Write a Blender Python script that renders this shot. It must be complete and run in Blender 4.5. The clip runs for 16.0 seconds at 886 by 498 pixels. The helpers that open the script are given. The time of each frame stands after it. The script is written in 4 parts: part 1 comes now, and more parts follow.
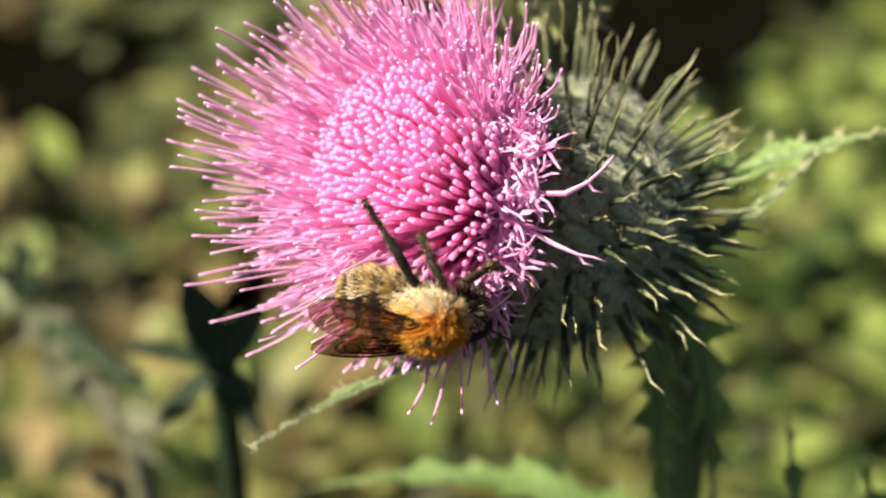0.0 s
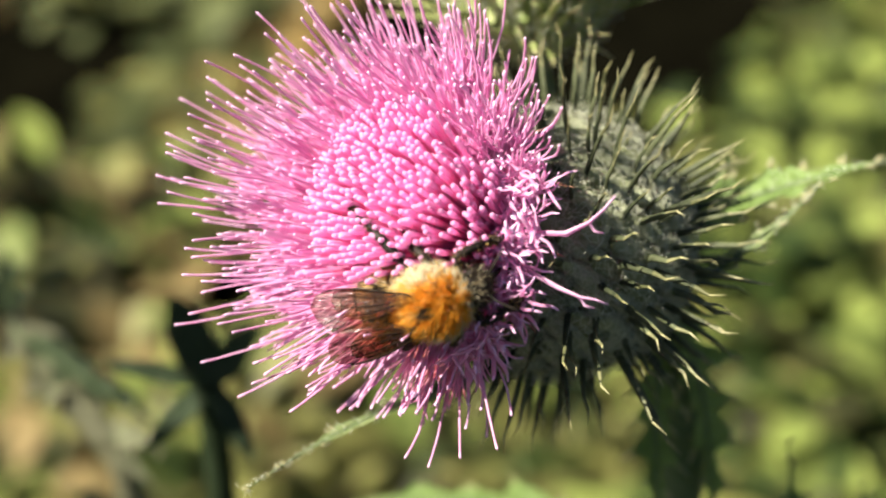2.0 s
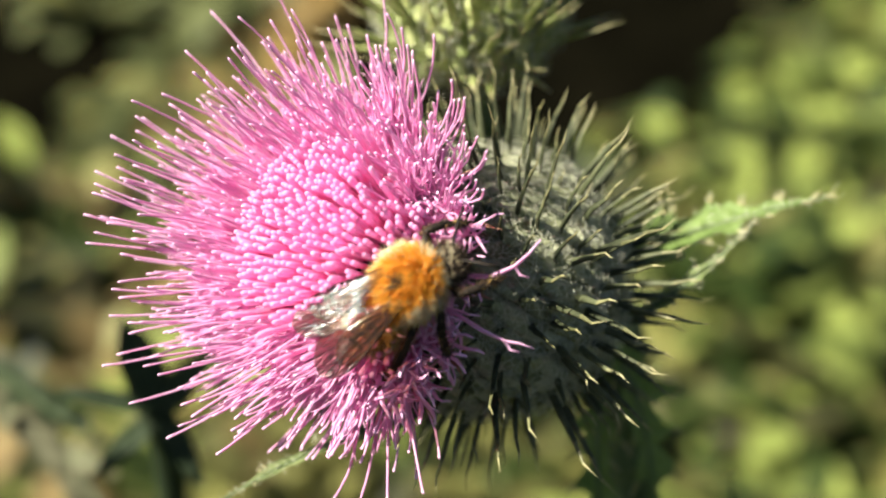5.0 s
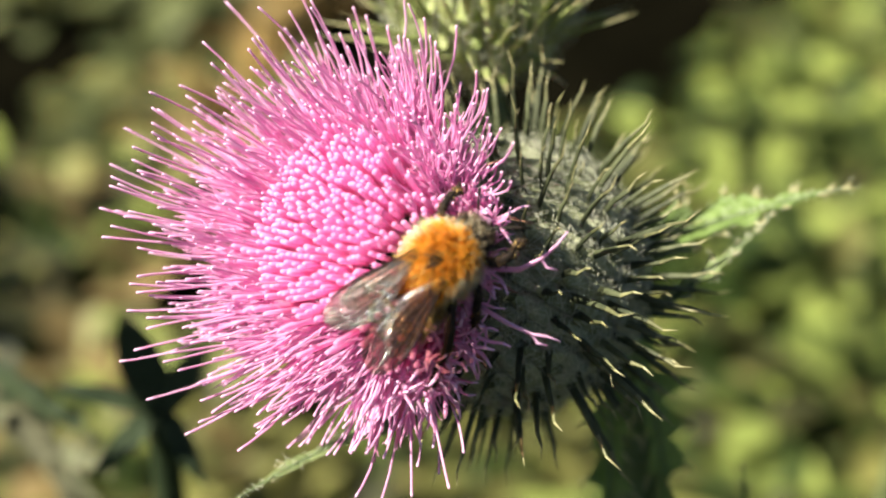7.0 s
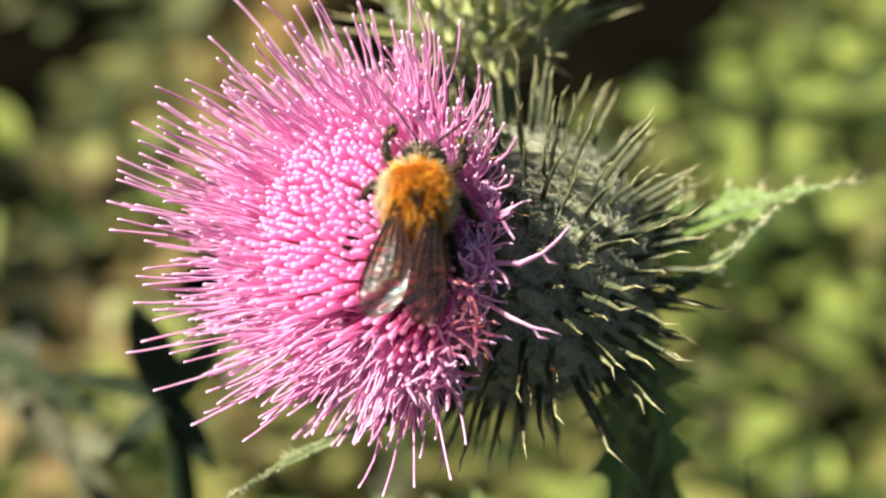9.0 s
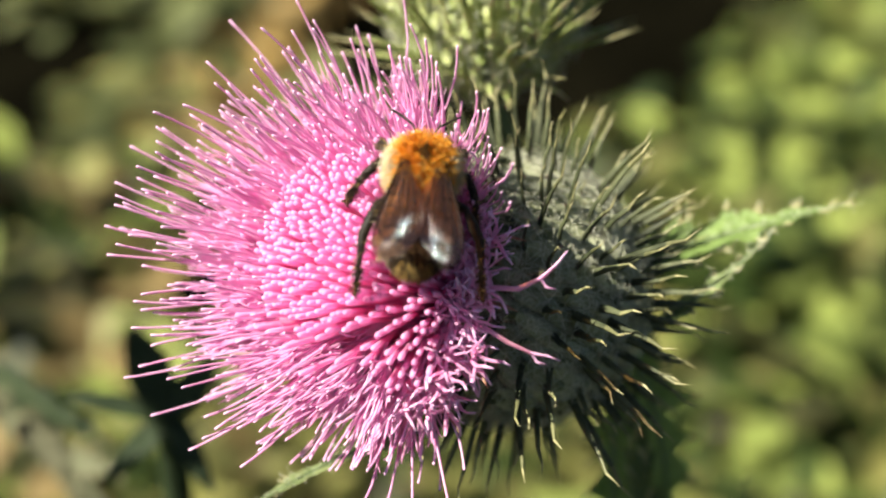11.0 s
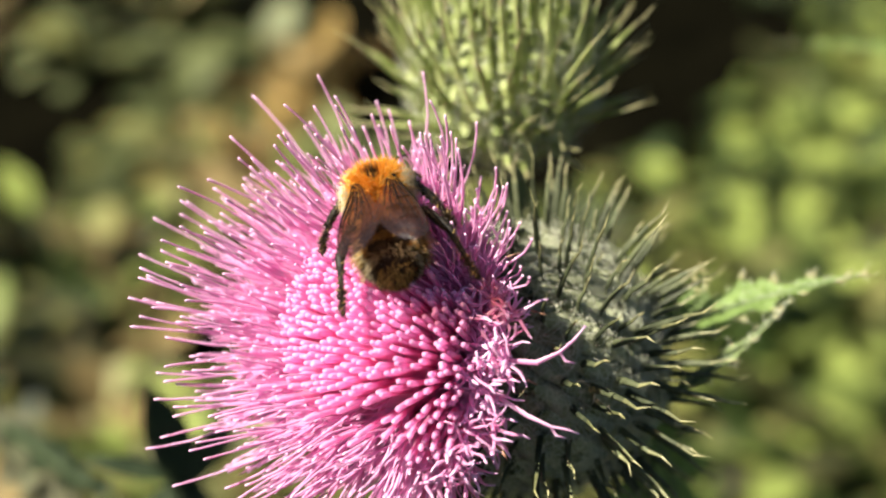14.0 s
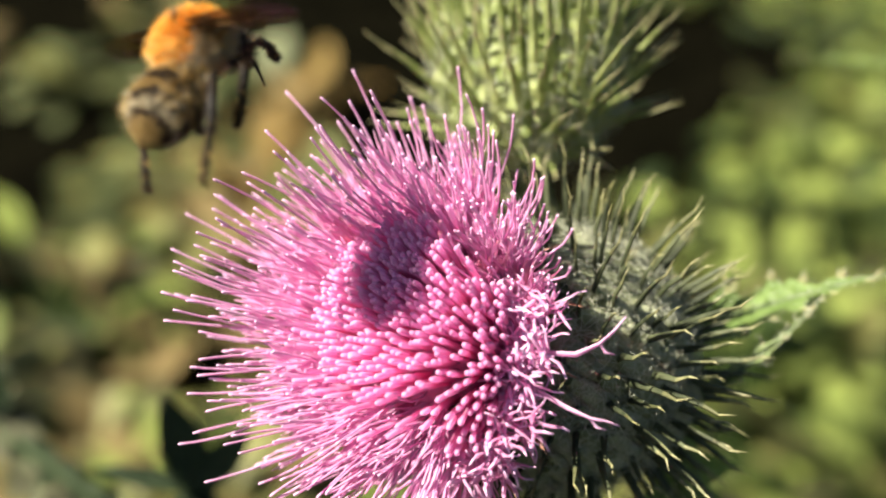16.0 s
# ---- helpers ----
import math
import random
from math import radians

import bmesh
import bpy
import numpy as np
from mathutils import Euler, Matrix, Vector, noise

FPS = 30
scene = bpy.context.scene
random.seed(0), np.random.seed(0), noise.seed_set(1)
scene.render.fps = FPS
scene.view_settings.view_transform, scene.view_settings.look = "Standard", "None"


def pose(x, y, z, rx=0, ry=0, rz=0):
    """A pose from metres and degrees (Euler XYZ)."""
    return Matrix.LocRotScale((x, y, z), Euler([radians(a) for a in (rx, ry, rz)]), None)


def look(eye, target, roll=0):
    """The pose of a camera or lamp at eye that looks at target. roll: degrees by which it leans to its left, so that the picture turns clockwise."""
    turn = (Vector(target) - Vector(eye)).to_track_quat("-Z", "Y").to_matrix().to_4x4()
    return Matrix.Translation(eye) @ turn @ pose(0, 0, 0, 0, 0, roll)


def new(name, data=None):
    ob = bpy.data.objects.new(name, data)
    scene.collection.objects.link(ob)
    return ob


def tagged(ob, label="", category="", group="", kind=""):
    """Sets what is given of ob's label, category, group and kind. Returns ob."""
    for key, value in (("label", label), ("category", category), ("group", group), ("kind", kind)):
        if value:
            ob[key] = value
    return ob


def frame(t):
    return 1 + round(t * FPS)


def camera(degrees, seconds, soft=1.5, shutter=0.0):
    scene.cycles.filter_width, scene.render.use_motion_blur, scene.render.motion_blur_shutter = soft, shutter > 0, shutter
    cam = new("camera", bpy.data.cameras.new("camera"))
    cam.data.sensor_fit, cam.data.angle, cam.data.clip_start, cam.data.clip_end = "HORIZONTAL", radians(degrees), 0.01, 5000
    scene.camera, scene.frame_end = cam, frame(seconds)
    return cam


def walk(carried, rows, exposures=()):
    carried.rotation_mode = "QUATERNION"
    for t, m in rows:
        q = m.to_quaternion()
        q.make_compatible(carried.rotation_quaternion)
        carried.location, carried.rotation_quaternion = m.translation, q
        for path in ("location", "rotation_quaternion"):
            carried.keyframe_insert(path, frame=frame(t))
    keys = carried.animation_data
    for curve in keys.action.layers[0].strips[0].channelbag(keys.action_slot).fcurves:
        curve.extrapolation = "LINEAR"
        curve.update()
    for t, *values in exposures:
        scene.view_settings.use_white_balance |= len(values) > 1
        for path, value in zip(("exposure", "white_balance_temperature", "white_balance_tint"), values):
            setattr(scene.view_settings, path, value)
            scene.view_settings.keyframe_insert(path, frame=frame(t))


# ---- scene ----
# The plant frame: millimetres, x right, y up the picture plane, z towards the first eye.
EYE, TILT = 0.45, -30.0
MM = 0.001
BASE = pose(0, 0, EYE, 90 + TILT, 0, 0)
cam = camera(40.3, 16.0, soft=2.1, shutter=0.2)
cam.data.dof.use_dof = True
cam.data.dof.focus_distance = 0.1025
cam.data.dof.aperture_fstop = 14.0
# seconds, shift in millimetres, turn as a rotation vector in degrees
ROWS = [
    (0.0, 0.00, 0.00, 0.00, 0.00, 0.00, 0.00),
    (0.5, -1.89, 1.98, -0.78, -0.63, -0.39, -0.25),
    (1.0, 0.26, 4.60, -1.12, -1.06, -0.01, -0.05),
    (1.5, -0.17, 2.56, -0.92, -0.28, -0.39, -0.12),
    (2.0, -1.03, 4.89, -2.68, -0.81, -0.72, -0.21),
    (2.5, 3.98, 7.09, -2.84, -0.72, -0.37, -0.43),
    (3.0, -2.71, 3.39, -2.51, 0.28, -1.88, 0.01),
    (3.5, 0.08, 5.42, -1.86, -0.61, -1.06, -0.05),
    (4.0, 1.09, 7.78, -1.89, -0.30, -1.59, -0.09),
    (4.5, -0.82, 5.46, -2.39, 0.31, -2.32, 0.10),
    (4.7, 4.27, 7.15, -2.26, -0.28, -1.21, -0.16),
    (6.8, 1.51, 10.33, -5.17, -1.45, -2.29, -0.45),
    (7.0, -0.36, 8.05, -4.28, -0.93, -2.70, -0.36),
    (7.5, 3.26, 7.65, -3.82, -1.25, -1.65, -0.31),
    (8.0, 3.00, 11.32, -5.20, -1.72, -1.98, -0.67),
    (8.5, 1.71, 7.70, -3.86, -0.93, -1.83, -0.42),
    (9.0, 0.95, 8.67, -3.47, -1.57, -1.81, -0.25),
    (9.2, 0.16, 9.70, -4.17, -1.80, -1.89, -0.33),
    (11.3, 0.91, 9.79, -3.19, -0.68, -1.99, -0.31),
    (11.5, 0.20, 8.85, -3.11, -0.41, -2.15, -0.19),
    (12.0, 1.60, 10.68, -4.22, -0.94, -1.71, -0.56),
    (12.5, -1.35, 10.50, -3.33, -0.69, -2.33, -0.06),
    (13.0, -3.18, 12.35, -1.72, -0.24, -1.72, -0.39),
    (13.5, 0.44, 13.94, -2.70, 0.58, -0.95, -0.74),
    (14.0, 0.07, 12.10, -2.18, 1.19, -1.46, -0.27),
    (14.5, -0.69, 12.35, -2.47, 1.15, -1.75, -0.47),
    (15.0, -0.01, 13.61, -2.90, 1.16, -1.48, -0.89),
    (15.5, -2.68, 11.45, -2.80, 1.62, -1.92, 0.04),
    (16.0, -4.23, 8.45, -2.80, 2.87, -2.08, -0.14),
]


def eye_pose(x, y, z, a, b, c):
    turn = Vector((a, b, c))
    rot = Matrix.Rotation(radians(turn.length), 4, turn.normalized()) if turn.length > 1e-6 else Matrix.Identity(4)
    return BASE @ Matrix.Translation(Vector((x, y, z)) * MM) @ rot


walk(cam, [(t, eye_pose(*p)) for t, *p in ROWS])

# ---- light: late-morning sun from the upper left, behind the camera's shoulder ----
SUN = (BASE.to_3x3() @ Vector((-0.66, 0.55, 0.51))).normalized()
elevation, bearing = math.asin(SUN.z), math.atan2(SUN.x, SUN.y)
world = bpy.data.worlds.new("sky")
scene.world = world
world.use_nodes = True
wn = world.node_tree
sky = wn.nodes.new("ShaderNodeTexSky")
sky.sky_type, sky.sun_disc = "NISHITA", False
sky.sun_elevation, sky.sun_rotation = elevation, bearing
wn.links.new(sky.outputs[0], wn.nodes["Background"].inputs[0])
wn.nodes["Background"].inputs[1].default_value = 0.028
sun = new("sun", bpy.data.lights.new("sun", "SUN"))
sun.data.energy, sun.data.angle, sun.data.color = 5.0, radians(0.55), (1.0, 0.935, 0.79)
sun.matrix_world = look(SUN * 3, (0, 0, 0))
scene.view_settings.exposure = 1.33


# ---- materials ----
def material(name, a, b, scale, rough=0.5, through_=0.0, bump=0.0, spec=0.4, island=0.0, objvar=0.0, sheen=0.0, fine=6.0, through_colour=None):
    """A surface that varies between the colours a and b at two scales; through_: share of light let through."""
    m = bpy.data.materials.new(name)
    m.use_nodes = True
    n, l = m.node_tree.nodes, m.node_tree.links
    p = n["Principled BSDF"]
    co = n.new("ShaderNodeTexCoord")
    n1, n2 = n.new("ShaderNodeTexNoise"), n.new("ShaderNodeTexNoise")
    n1.inputs["Scale"].default_value, n2.inputs["Scale"].default_value = scale, scale * fine
    n1.inputs["Detail"].default_value = 3
    l.new(co.outputs["Object"], n1.inputs["Vector"])
    l.new(co.outputs["Object"], n2.inputs["Vector"])
    add = n.new("ShaderNodeMath")
    add.operation = "MULTIPLY_ADD"
    l.new(n2.outputs["Fac"], add.inputs[0])
    add.inputs[1].default_value = 0.45
    l.new(n1.outputs["Fac"], add.inputs[2])
    value = add.outputs[0]
    for amount, node, out in ((island, "ShaderNodeNewGeometry", "Random Per Island"), (objvar, "ShaderNodeObjectInfo", "Random")):
        if amount:
            g, mix = n.new(node), n.new("ShaderNodeMath")
            mix.operation = "MULTIPLY_ADD"
            l.new(g.outputs[out], mix.inputs[0])
            mix.inputs[1].default_value = amount
            l.new(value, mix.inputs[2])
            sub = n.new("ShaderNodeMath")
            sub.operation = "SUBTRACT"
            l.new(mix.outputs[0], sub.inputs[0])
            sub.inputs[1].default_value = amount / 2
            value = sub.outputs[0]
    ramp = n.new("ShaderNodeValToRGB")
    ramp.color_ramp.elements[0].position, ramp.color_ramp.elements[1].position = 0.45, 1.0
    ramp.color_ramp.elements[0].color, ramp.color_ramp.elements[1].color = (*a, 1), (*b, 1)
    l.new(value, ramp.inputs[0])
    l.new(ramp.outputs[0], p.inputs["Base Color"])
    p.inputs["Roughness"].default_value = rough
    p.inputs["Specular IOR Level"].default_value = spec
    if sheen:
        p.inputs["Sheen Weight"].default_value = sheen
    if bump:
        bn = n.new("ShaderNodeBump")
        bn.inputs["Strength"].default_value, bn.inputs["Distance"].default_value = bump, 0.2 / scale
        l.new(n2.outputs["Fac"], bn.inputs["Height"])
        l.new(bn.outputs[0], p.inputs["Normal"])
    if through_:
        tr, mx = n.new("ShaderNodeBsdfTranslucent"), n.new("ShaderNodeMixShader")
        if through_colour:
            tr.inputs[0].default_value = (*through_colour, 1)
        else:
            l.new(ramp.outputs[0], tr.inputs[0])
        mx.inputs[0].default_value = through_
        l.new(p.outputs[0], mx.inputs[1])
        l.new(tr.outputs[0], mx.inputs[2])
        l.new(mx.outputs[0], n["Material Output"].inputs["Surface"])
    return m


M_PINK = material("pink_corolla", (0.97, 0.42, 0.68), (0.98, 0.53, 0.78), 300, 0.5, 0.64, spec=0.2, objvar=0.5)
M_TIP = material("pale_pink_tip", (0.97, 0.50, 0.77), (0.98, 0.60, 0.85), 300, 0.5, 0.5, spec=0.15, objvar=0.4)
M_GAPFILL = material("hot_pink_gap_fill", (0.94, 0.32, 0.57), (0.97, 0.42, 0.67), 300, 0.6, 0.3, spec=0.1)
M_LOBE = material("mauve_lobe", (0.97, 0.55, 0.80), (0.98, 0.65, 0.87), 300, 0.5, 0.6, spec=0.2, objvar=0.6)
M_STYLE = material("violet_style", (0.92, 0.45, 0.74), (0.96, 0.58, 0.84), 400, 0.45, 0.3, objvar=0.6)
M_POLLEN = material("pale_stigma", (0.90, 0.49, 0.77), (0.95, 0.59, 0.85), 900, 0.6)
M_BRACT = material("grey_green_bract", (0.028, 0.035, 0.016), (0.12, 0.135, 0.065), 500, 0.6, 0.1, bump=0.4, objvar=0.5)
M_SPINE = material("straw_spine", (0.30, 0.28, 0.12), (0.52, 0.48, 0.27), 500, 0.5, 0.15, objvar=0.4)
M_SCALE = material("woolly_scale", (0.19, 0.21, 0.105), (0.50, 0.52, 0.35), 700, 0.8, 0.1, bump=0.6, objvar=0.4)
M_TIPSPINE = material("green_spine_tip", (0.08, 0.085, 0.035), (0.26, 0.255, 0.125), 500, 0.5, 0.1, objvar=0.4)
M_GLOBE = material("woolly_green", (0.11, 0.13, 0.06), (0.34, 0.36, 0.22), 300, 0.8, 0.0, bump=0.8)
M_DRYBRACT = material("dry_reddish_bract", (0.26, 0.10, 0.06), (0.50, 0.30, 0.20), 500, 0.6, 0.2)
M_WOOL = material("grey_woolly_bark", (0.06, 0.062, 0.03), (0.20, 0.195, 0.115), 120, 0.8, 0.0, bump=0.6)
M_WEB = material("white_cobweb", (0.60, 0.61, 0.46), (0.76, 0.76, 0.62), 300, 0.7, 0.3)
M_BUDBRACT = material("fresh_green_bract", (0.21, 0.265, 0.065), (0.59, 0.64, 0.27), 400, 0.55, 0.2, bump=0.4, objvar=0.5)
M_BUDGLOBE = material("woolly_pale_green", (0.13, 0.165, 0.07), (0.30, 0.335, 0.20), 250, 0.8, 0.0, bump=0.8)
M_LEAF = material("thistle_leaf_green", (0.09, 0.16, 0.03), (0.26, 0.36, 0.11), 180, 0.5, 0.3, bump=0.6)
M_PALELEAF = material("woolly_pale_leaf", (0.17, 0.23, 0.08), (0.38, 0.45, 0.20), 180, 0.6, 0.3, bump=0.6)
M_STEM = material("ribbed_stem_green", (0.06, 0.10, 0.035), (0.16, 0.20, 0.09), 200, 0.6, 0.0, bump=0.6)
# darkened leaf colour that carries the shade these leaves stand in
M_SHADELEAF = material("shade_blue_green_leaf", (0.016, 0.027, 0.012), (0.038, 0.056, 0.026), 120, 0.6, 0.15, bump=0.4, spec=0.15)
M_WEED = material("weed_leaf_green", (0.026, 0.046, 0.008), (0.345, 0.415, 0.10), 25, 0.5, 0.3, island=1.1, objvar=0.3)
M_PALE = material("grey_green_leaf", (0.06, 0.073, 0.02), (0.22, 0.24, 0.09), 25, 0.6, 0.2, island=0.6, objvar=0.3)
M_OCHRE = material("ochre_leaf", (0.16, 0.09, 0.02), (0.36, 0.25, 0.07), 25, 0.7, 0.2, island=0.6)
M_OLIVE = material("olive_leaf", (0.026, 0.028, 0.006), (0.245, 0.24, 0.07), 25, 0.55, 0.25, island=0.8, objvar=0.3)
M_DRY = material("dry_leaf", (0.10, 0.07, 0.02), (0.30, 0.22, 0.09), 25, 0.7, 0.2, island=0.6)
M_RUST = material("rusty_leaf", (0.10, 0.03, 0.012), (0.34, 0.12, 0.05), 25, 0.7, 0.2, island=0.6)
# near-black soil: the shade between the weeds is put into its colour
M_SOIL = material("shade_black_soil", (0.0015, 0.0015, 0.001), (0.006, 0.0055, 0.003), 14, 1.0, bump=0.8, spec=0.0)
M_ORANGE = material("tawny_fur", (0.80, 0.30, 0.012), (0.93, 0.46, 0.04), 500, 0.6, 0.25, island=0.5)
M_CREAM = material("cream_fur", (0.60, 0.48, 0.28), (0.82, 0.74, 0.54), 500, 0.6, 0.25, island=0.5)
M_BROWNFUR = material("dark_brown_fur", (0.02, 0.012, 0.006), (0.09, 0.05, 0.02), 500, 0.55, 0.1, island=0.5)
M_GOLDTIP = material("golden_fur", (0.86, 0.50, 0.10), (0.95, 0.68, 0.26), 500, 0.6, 0.25, island=0.5)
M_GOLD = material("dull_gold_fur", (0.46, 0.28, 0.07), (0.74, 0.52, 0.20), 500, 0.6, 0.2, island=0.5)
M_SKIN = material("black_cuticle", (0.006, 0.005, 0.004), (0.03, 0.022, 0.016), 700, 0.55, spec=0.2, bump=0.2)
M_UNDER = material("brown_underfur", (0.42, 0.17, 0.015), (0.60, 0.28, 0.03), 500, 0.8)
M_VEIN = material("wing_vein", (0.006, 0.003, 0.002), (0.02, 0.010, 0.005), 500, 0.6, spec=0.1)


def wing_material():
    """Amber near the root, smoky towards the tip, thin and finely corrugated."""
    m = bpy.data.materials.new("smoky_wing_membrane")
    m.use_nodes = True
    n, l = m.node_tree.nodes, m.node_tree.links
    p = n["Principled BSDF"]
    p.inputs["Roughness"].default_value = 0.22
    p.inputs["Specular IOR Level"].default_value = 0.6
    co, wv, sep = n.new("ShaderNodeTexCoord"), n.new("ShaderNodeTexWave"), n.new("ShaderNodeSeparateXYZ")
    wv.bands_direction = "Y"
    wv.inputs["Scale"].default_value, wv.inputs["Distortion"].default_value, wv.inputs["Detail Scale"].default_value = 420, 2.0, 300
    l.new(co.outputs["Object"], wv.inputs["Vector"])
    l.new(co.outputs["Object"], sep.inputs[0])
    bn = n.new("ShaderNodeBump")
    bn.inputs["Strength"].default_value, bn.inputs["Distance"].default_value = 0.2, 0.0003
    l.new(wv.outputs["Fac"], bn.inputs["Height"])
    l.new(bn.outputs[0], p.inputs["Normal"])
    far = n.new("ShaderNodeMapRange")
    far.inputs["From Min"].default_value, far.inputs["From Max"].default_value = -0.004, -0.0075
    l.new(sep.outputs[0], far.inputs[0])
    tints = []
    for near_, far_ in (((0.16, 0.06, 0.014, 1), (0.07, 0.035, 0.025, 1)), ((0.80, 0.56, 0.34, 1), (0.52, 0.37, 0.32, 1))):
        mix = n.new("ShaderNodeMix")
        mix.data_type = "RGBA"
        l.new(far.outputs[0], mix.inputs[0])
        mix.inputs[6].default_value, mix.inputs[7].default_value = near_, far_
        tints.append(mix.outputs[2])
    l.new(tints[0], p.inputs["Base Color"])
    p.inputs["Specular IOR Level"].default_value = 0.2
    tr, mx = n.new("ShaderNodeBsdfTransparent"), n.new("ShaderNodeMixShader")
    gl, mg = n.new("ShaderNodeBsdfGlossy"), n.new("ShaderNodeMixShader")
    l.new(tints[1], tr.inputs[0])
    mx.inputs[0].default_value = 0.2
    l.new(tr.outputs[0], mx.inputs[1])
    l.new(p.outputs[0], mx.inputs[2])
    gl.inputs["Roughness"].default_value = 0.11
    gl.inputs["Color"].default_value = (0.9, 0.9, 0.92, 1)
    l.new(bn.outputs[0], gl.inputs["Normal"])
    mg.inputs[0].default_value = 0.10
    l.new(mx.outputs[0], mg.inputs[1])
    l.new(gl.outputs[0], mg.inputs[2])
    l.new(mg.outputs[0], n["Material Output"].inputs["Surface"])
    return m


M_WING = wing_material()

# ---- helpers for building ----
WHERE = {}


def thing(name, m, label, category, group="", kind=""):
    """A top-level Empty at the pose m."""
    ob = new(name)
    ob.empty_display_size = 0.005
    ob.matrix_basis = m
    WHERE[ob] = m.copy()
    return tagged(ob, label, category, group, kind)


def place(name, mesh, parent, m, label="", kind=""):
    """A mesh object at the world pose m, under its parent."""
    ob = new(name, mesh)
    if parent:
        ob.parent = parent
        ob.matrix_basis = WHERE[parent].inverted() @ m
    else:
        ob.matrix_basis = m
    WHERE[ob] = m.copy()
    return tagged(ob, label, kind=kind)


class Build:
    """Vertices and faces in millimetres, gathered into one mesh."""

    def __init__(self):
        self.v, self.f, self.k = [], [], []

    def tube(self, pts, radii, sides=6, mat=0, cap=True, flat=1.0, side=None):
        """A tapered tube along pts; mat may be a list per segment; flat squeezes it along its second axis."""
        pts = [Vector(p) for p in pts]
        n = len(pts)
        start = len(self.v)
        ref = Vector(side) if side else None
        for i, p in enumerate(pts):
            d = (pts[min(i + 1, n - 1)] - pts[max(i - 1, 0)]).normalized()
            if ref is None:
                ref = d.orthogonal()
            u = (ref - d * ref.dot(d)).normalized()
            w = d.cross(u)
            ref = u
            for j in range(sides):
                a = 2 * math.pi * j / sides
                self.v.append(p + (u * math.cos(a) + w * (math.sin(a) * flat)) * radii[i])
        for i in range(n - 1):
            for j in range(sides):
                a, b = start + i * sides + j, start + i * sides + (j + 1) % sides
                self.f.append((a, b, b + sides, a + sides))
                self.k.append(mat[i] if isinstance(mat, (list, tuple)) else mat)
        if cap:
            for i0 in (start, start + (n - 1) * sides):
                self.f.append(tuple(range(i0, i0 + sides)))
                self.k.append(mat[0 if i0 == start else -1] if isinstance(mat, (list, tuple)) else mat)

    def hair(self, p, d, length, width, mat=0, bend=None):
        """One tapered hair, three-sided, slightly bent."""
        d = d.normalized()
        u = d.orthogonal().normalized()
        w = d.cross(u)
        i = len(self.v)
        tip = p + d * length + (bend if bend else Vector())
        mid = p + d * (length * 0.55) + (bend * 0.25 if bend else Vector())
        for q, r in ((p, width), (mid, width * 0.7)):
            for a in (0, 2.094, 4.189):
                self.v.append(q + (u * math.cos(a) + w * math.sin(a)) * r)
        self.v.append(tip)
        for j in range(3):
            k = (j + 1) % 3
            self.f += [(i + j, i + k, i + 3 + k, i + 3 + j), (i + 3 + j, i + 3 + k, i + 6)]
            self.k += [mat, mat]

    def ball(self, c, r, mat=0, rings=12, seg=18, warp=None):
        """An ellipsoid; warp bends each of its points."""
        c, i0 = Vector(c), len(self.v)
        for i in range(rings + 1):
            th = math.pi * i / rings
            for j in range(seg):
                ph = 2 * math.pi * j / seg
                p = Vector((math.cos(th) * r[0], math.sin(th) * math.cos(ph) * r[1], math.sin(th) * math.sin(ph) * r[2]))
                self.v.append(c + (warp(p) if warp else p))
        for i in range(rings):
            for j in range(seg):
                a, b = i0 + i * seg + j, i0 + i * seg + (j + 1) % seg
                self.f.append((a, a + seg, b + seg, b))
                self.k.append(mat)

    def mesh(self, name, mats, smooth=True, size=1.0):
        me = bpy.data.meshes.new(name)
        me.from_pydata([Vector(p) * (MM * size) for p in self.v], [], self.f)
        for m in mats:
            me.materials.append(m)
        me.polygons.foreach_set("material_index", self.k)
        me.polygons.foreach_set("use_smooth", [smooth] * len(self.f))
        me.validate()
        me.update()
        return me


def spot(x, y, z):
    """A place of the plant frame in the world."""
    return BASE @ (Vector((x, y, z)) * MM)


def axes(origin, z, x):
    """A pose of the plant frame with its z axis and about its x axis given, in the world."""
    z = Vector(z).normalized()
    x = Vector(x)
    x = (x - z * x.dot(z)).normalized()
    y = z.cross(x)
    m = Matrix((x, y, z)).transposed().to_4x4()
    m.translation = Vector(origin) * MM
    return BASE @ m


def bent(a, b, c, n=10):
    """Points on a quadratic curve."""
    a, b, c = Vector(a), Vector(b), Vector(c)
    return [a * (1 - s) ** 2 + b * (2 * s * (1 - s)) + c * s * s for s in (i / n for i in range(n + 1))]


DOWN = BASE.to_3x3().inverted() @ Vector((0, 0, -1))
rnd = random.Random(5)


def ground_under(x, y, z):
    """The ground point straight below a place of the plant frame, in the world."""
    p = spot(x, y, z)
    return Vector((p.x, p.y, 0.0))


# ---- ground ----
def ground():
    n, size = 70, 40.0
    b = bmesh.new()
    bmesh.ops.create_grid(b, x_segments=n, y_segments=n, size=1.0)
    for v in b.verts:
        x, y = v.co.x, v.co.y
        v.co.x, v.co.y = 1.2 * x + (size - 1.2) * x ** 5, 0.9 + 1.2 * y + (size - 1.2) * y ** 5
        v.co.z = 0.02 * noise.noise(Vector((v.co.x * 4, v.co.y * 4, 0))) if abs(x) < 0.8 and abs(y) < 0.8 else 0
    me = bpy.data.meshes.new("ground")
    b.to_mesh(me)
    b.free()
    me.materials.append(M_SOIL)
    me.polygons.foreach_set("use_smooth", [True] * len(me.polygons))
    tagged(new("ground", me), "soil under meadow weeds, coloured near-black for the shade among them", "ground", kind="structure")


ground()


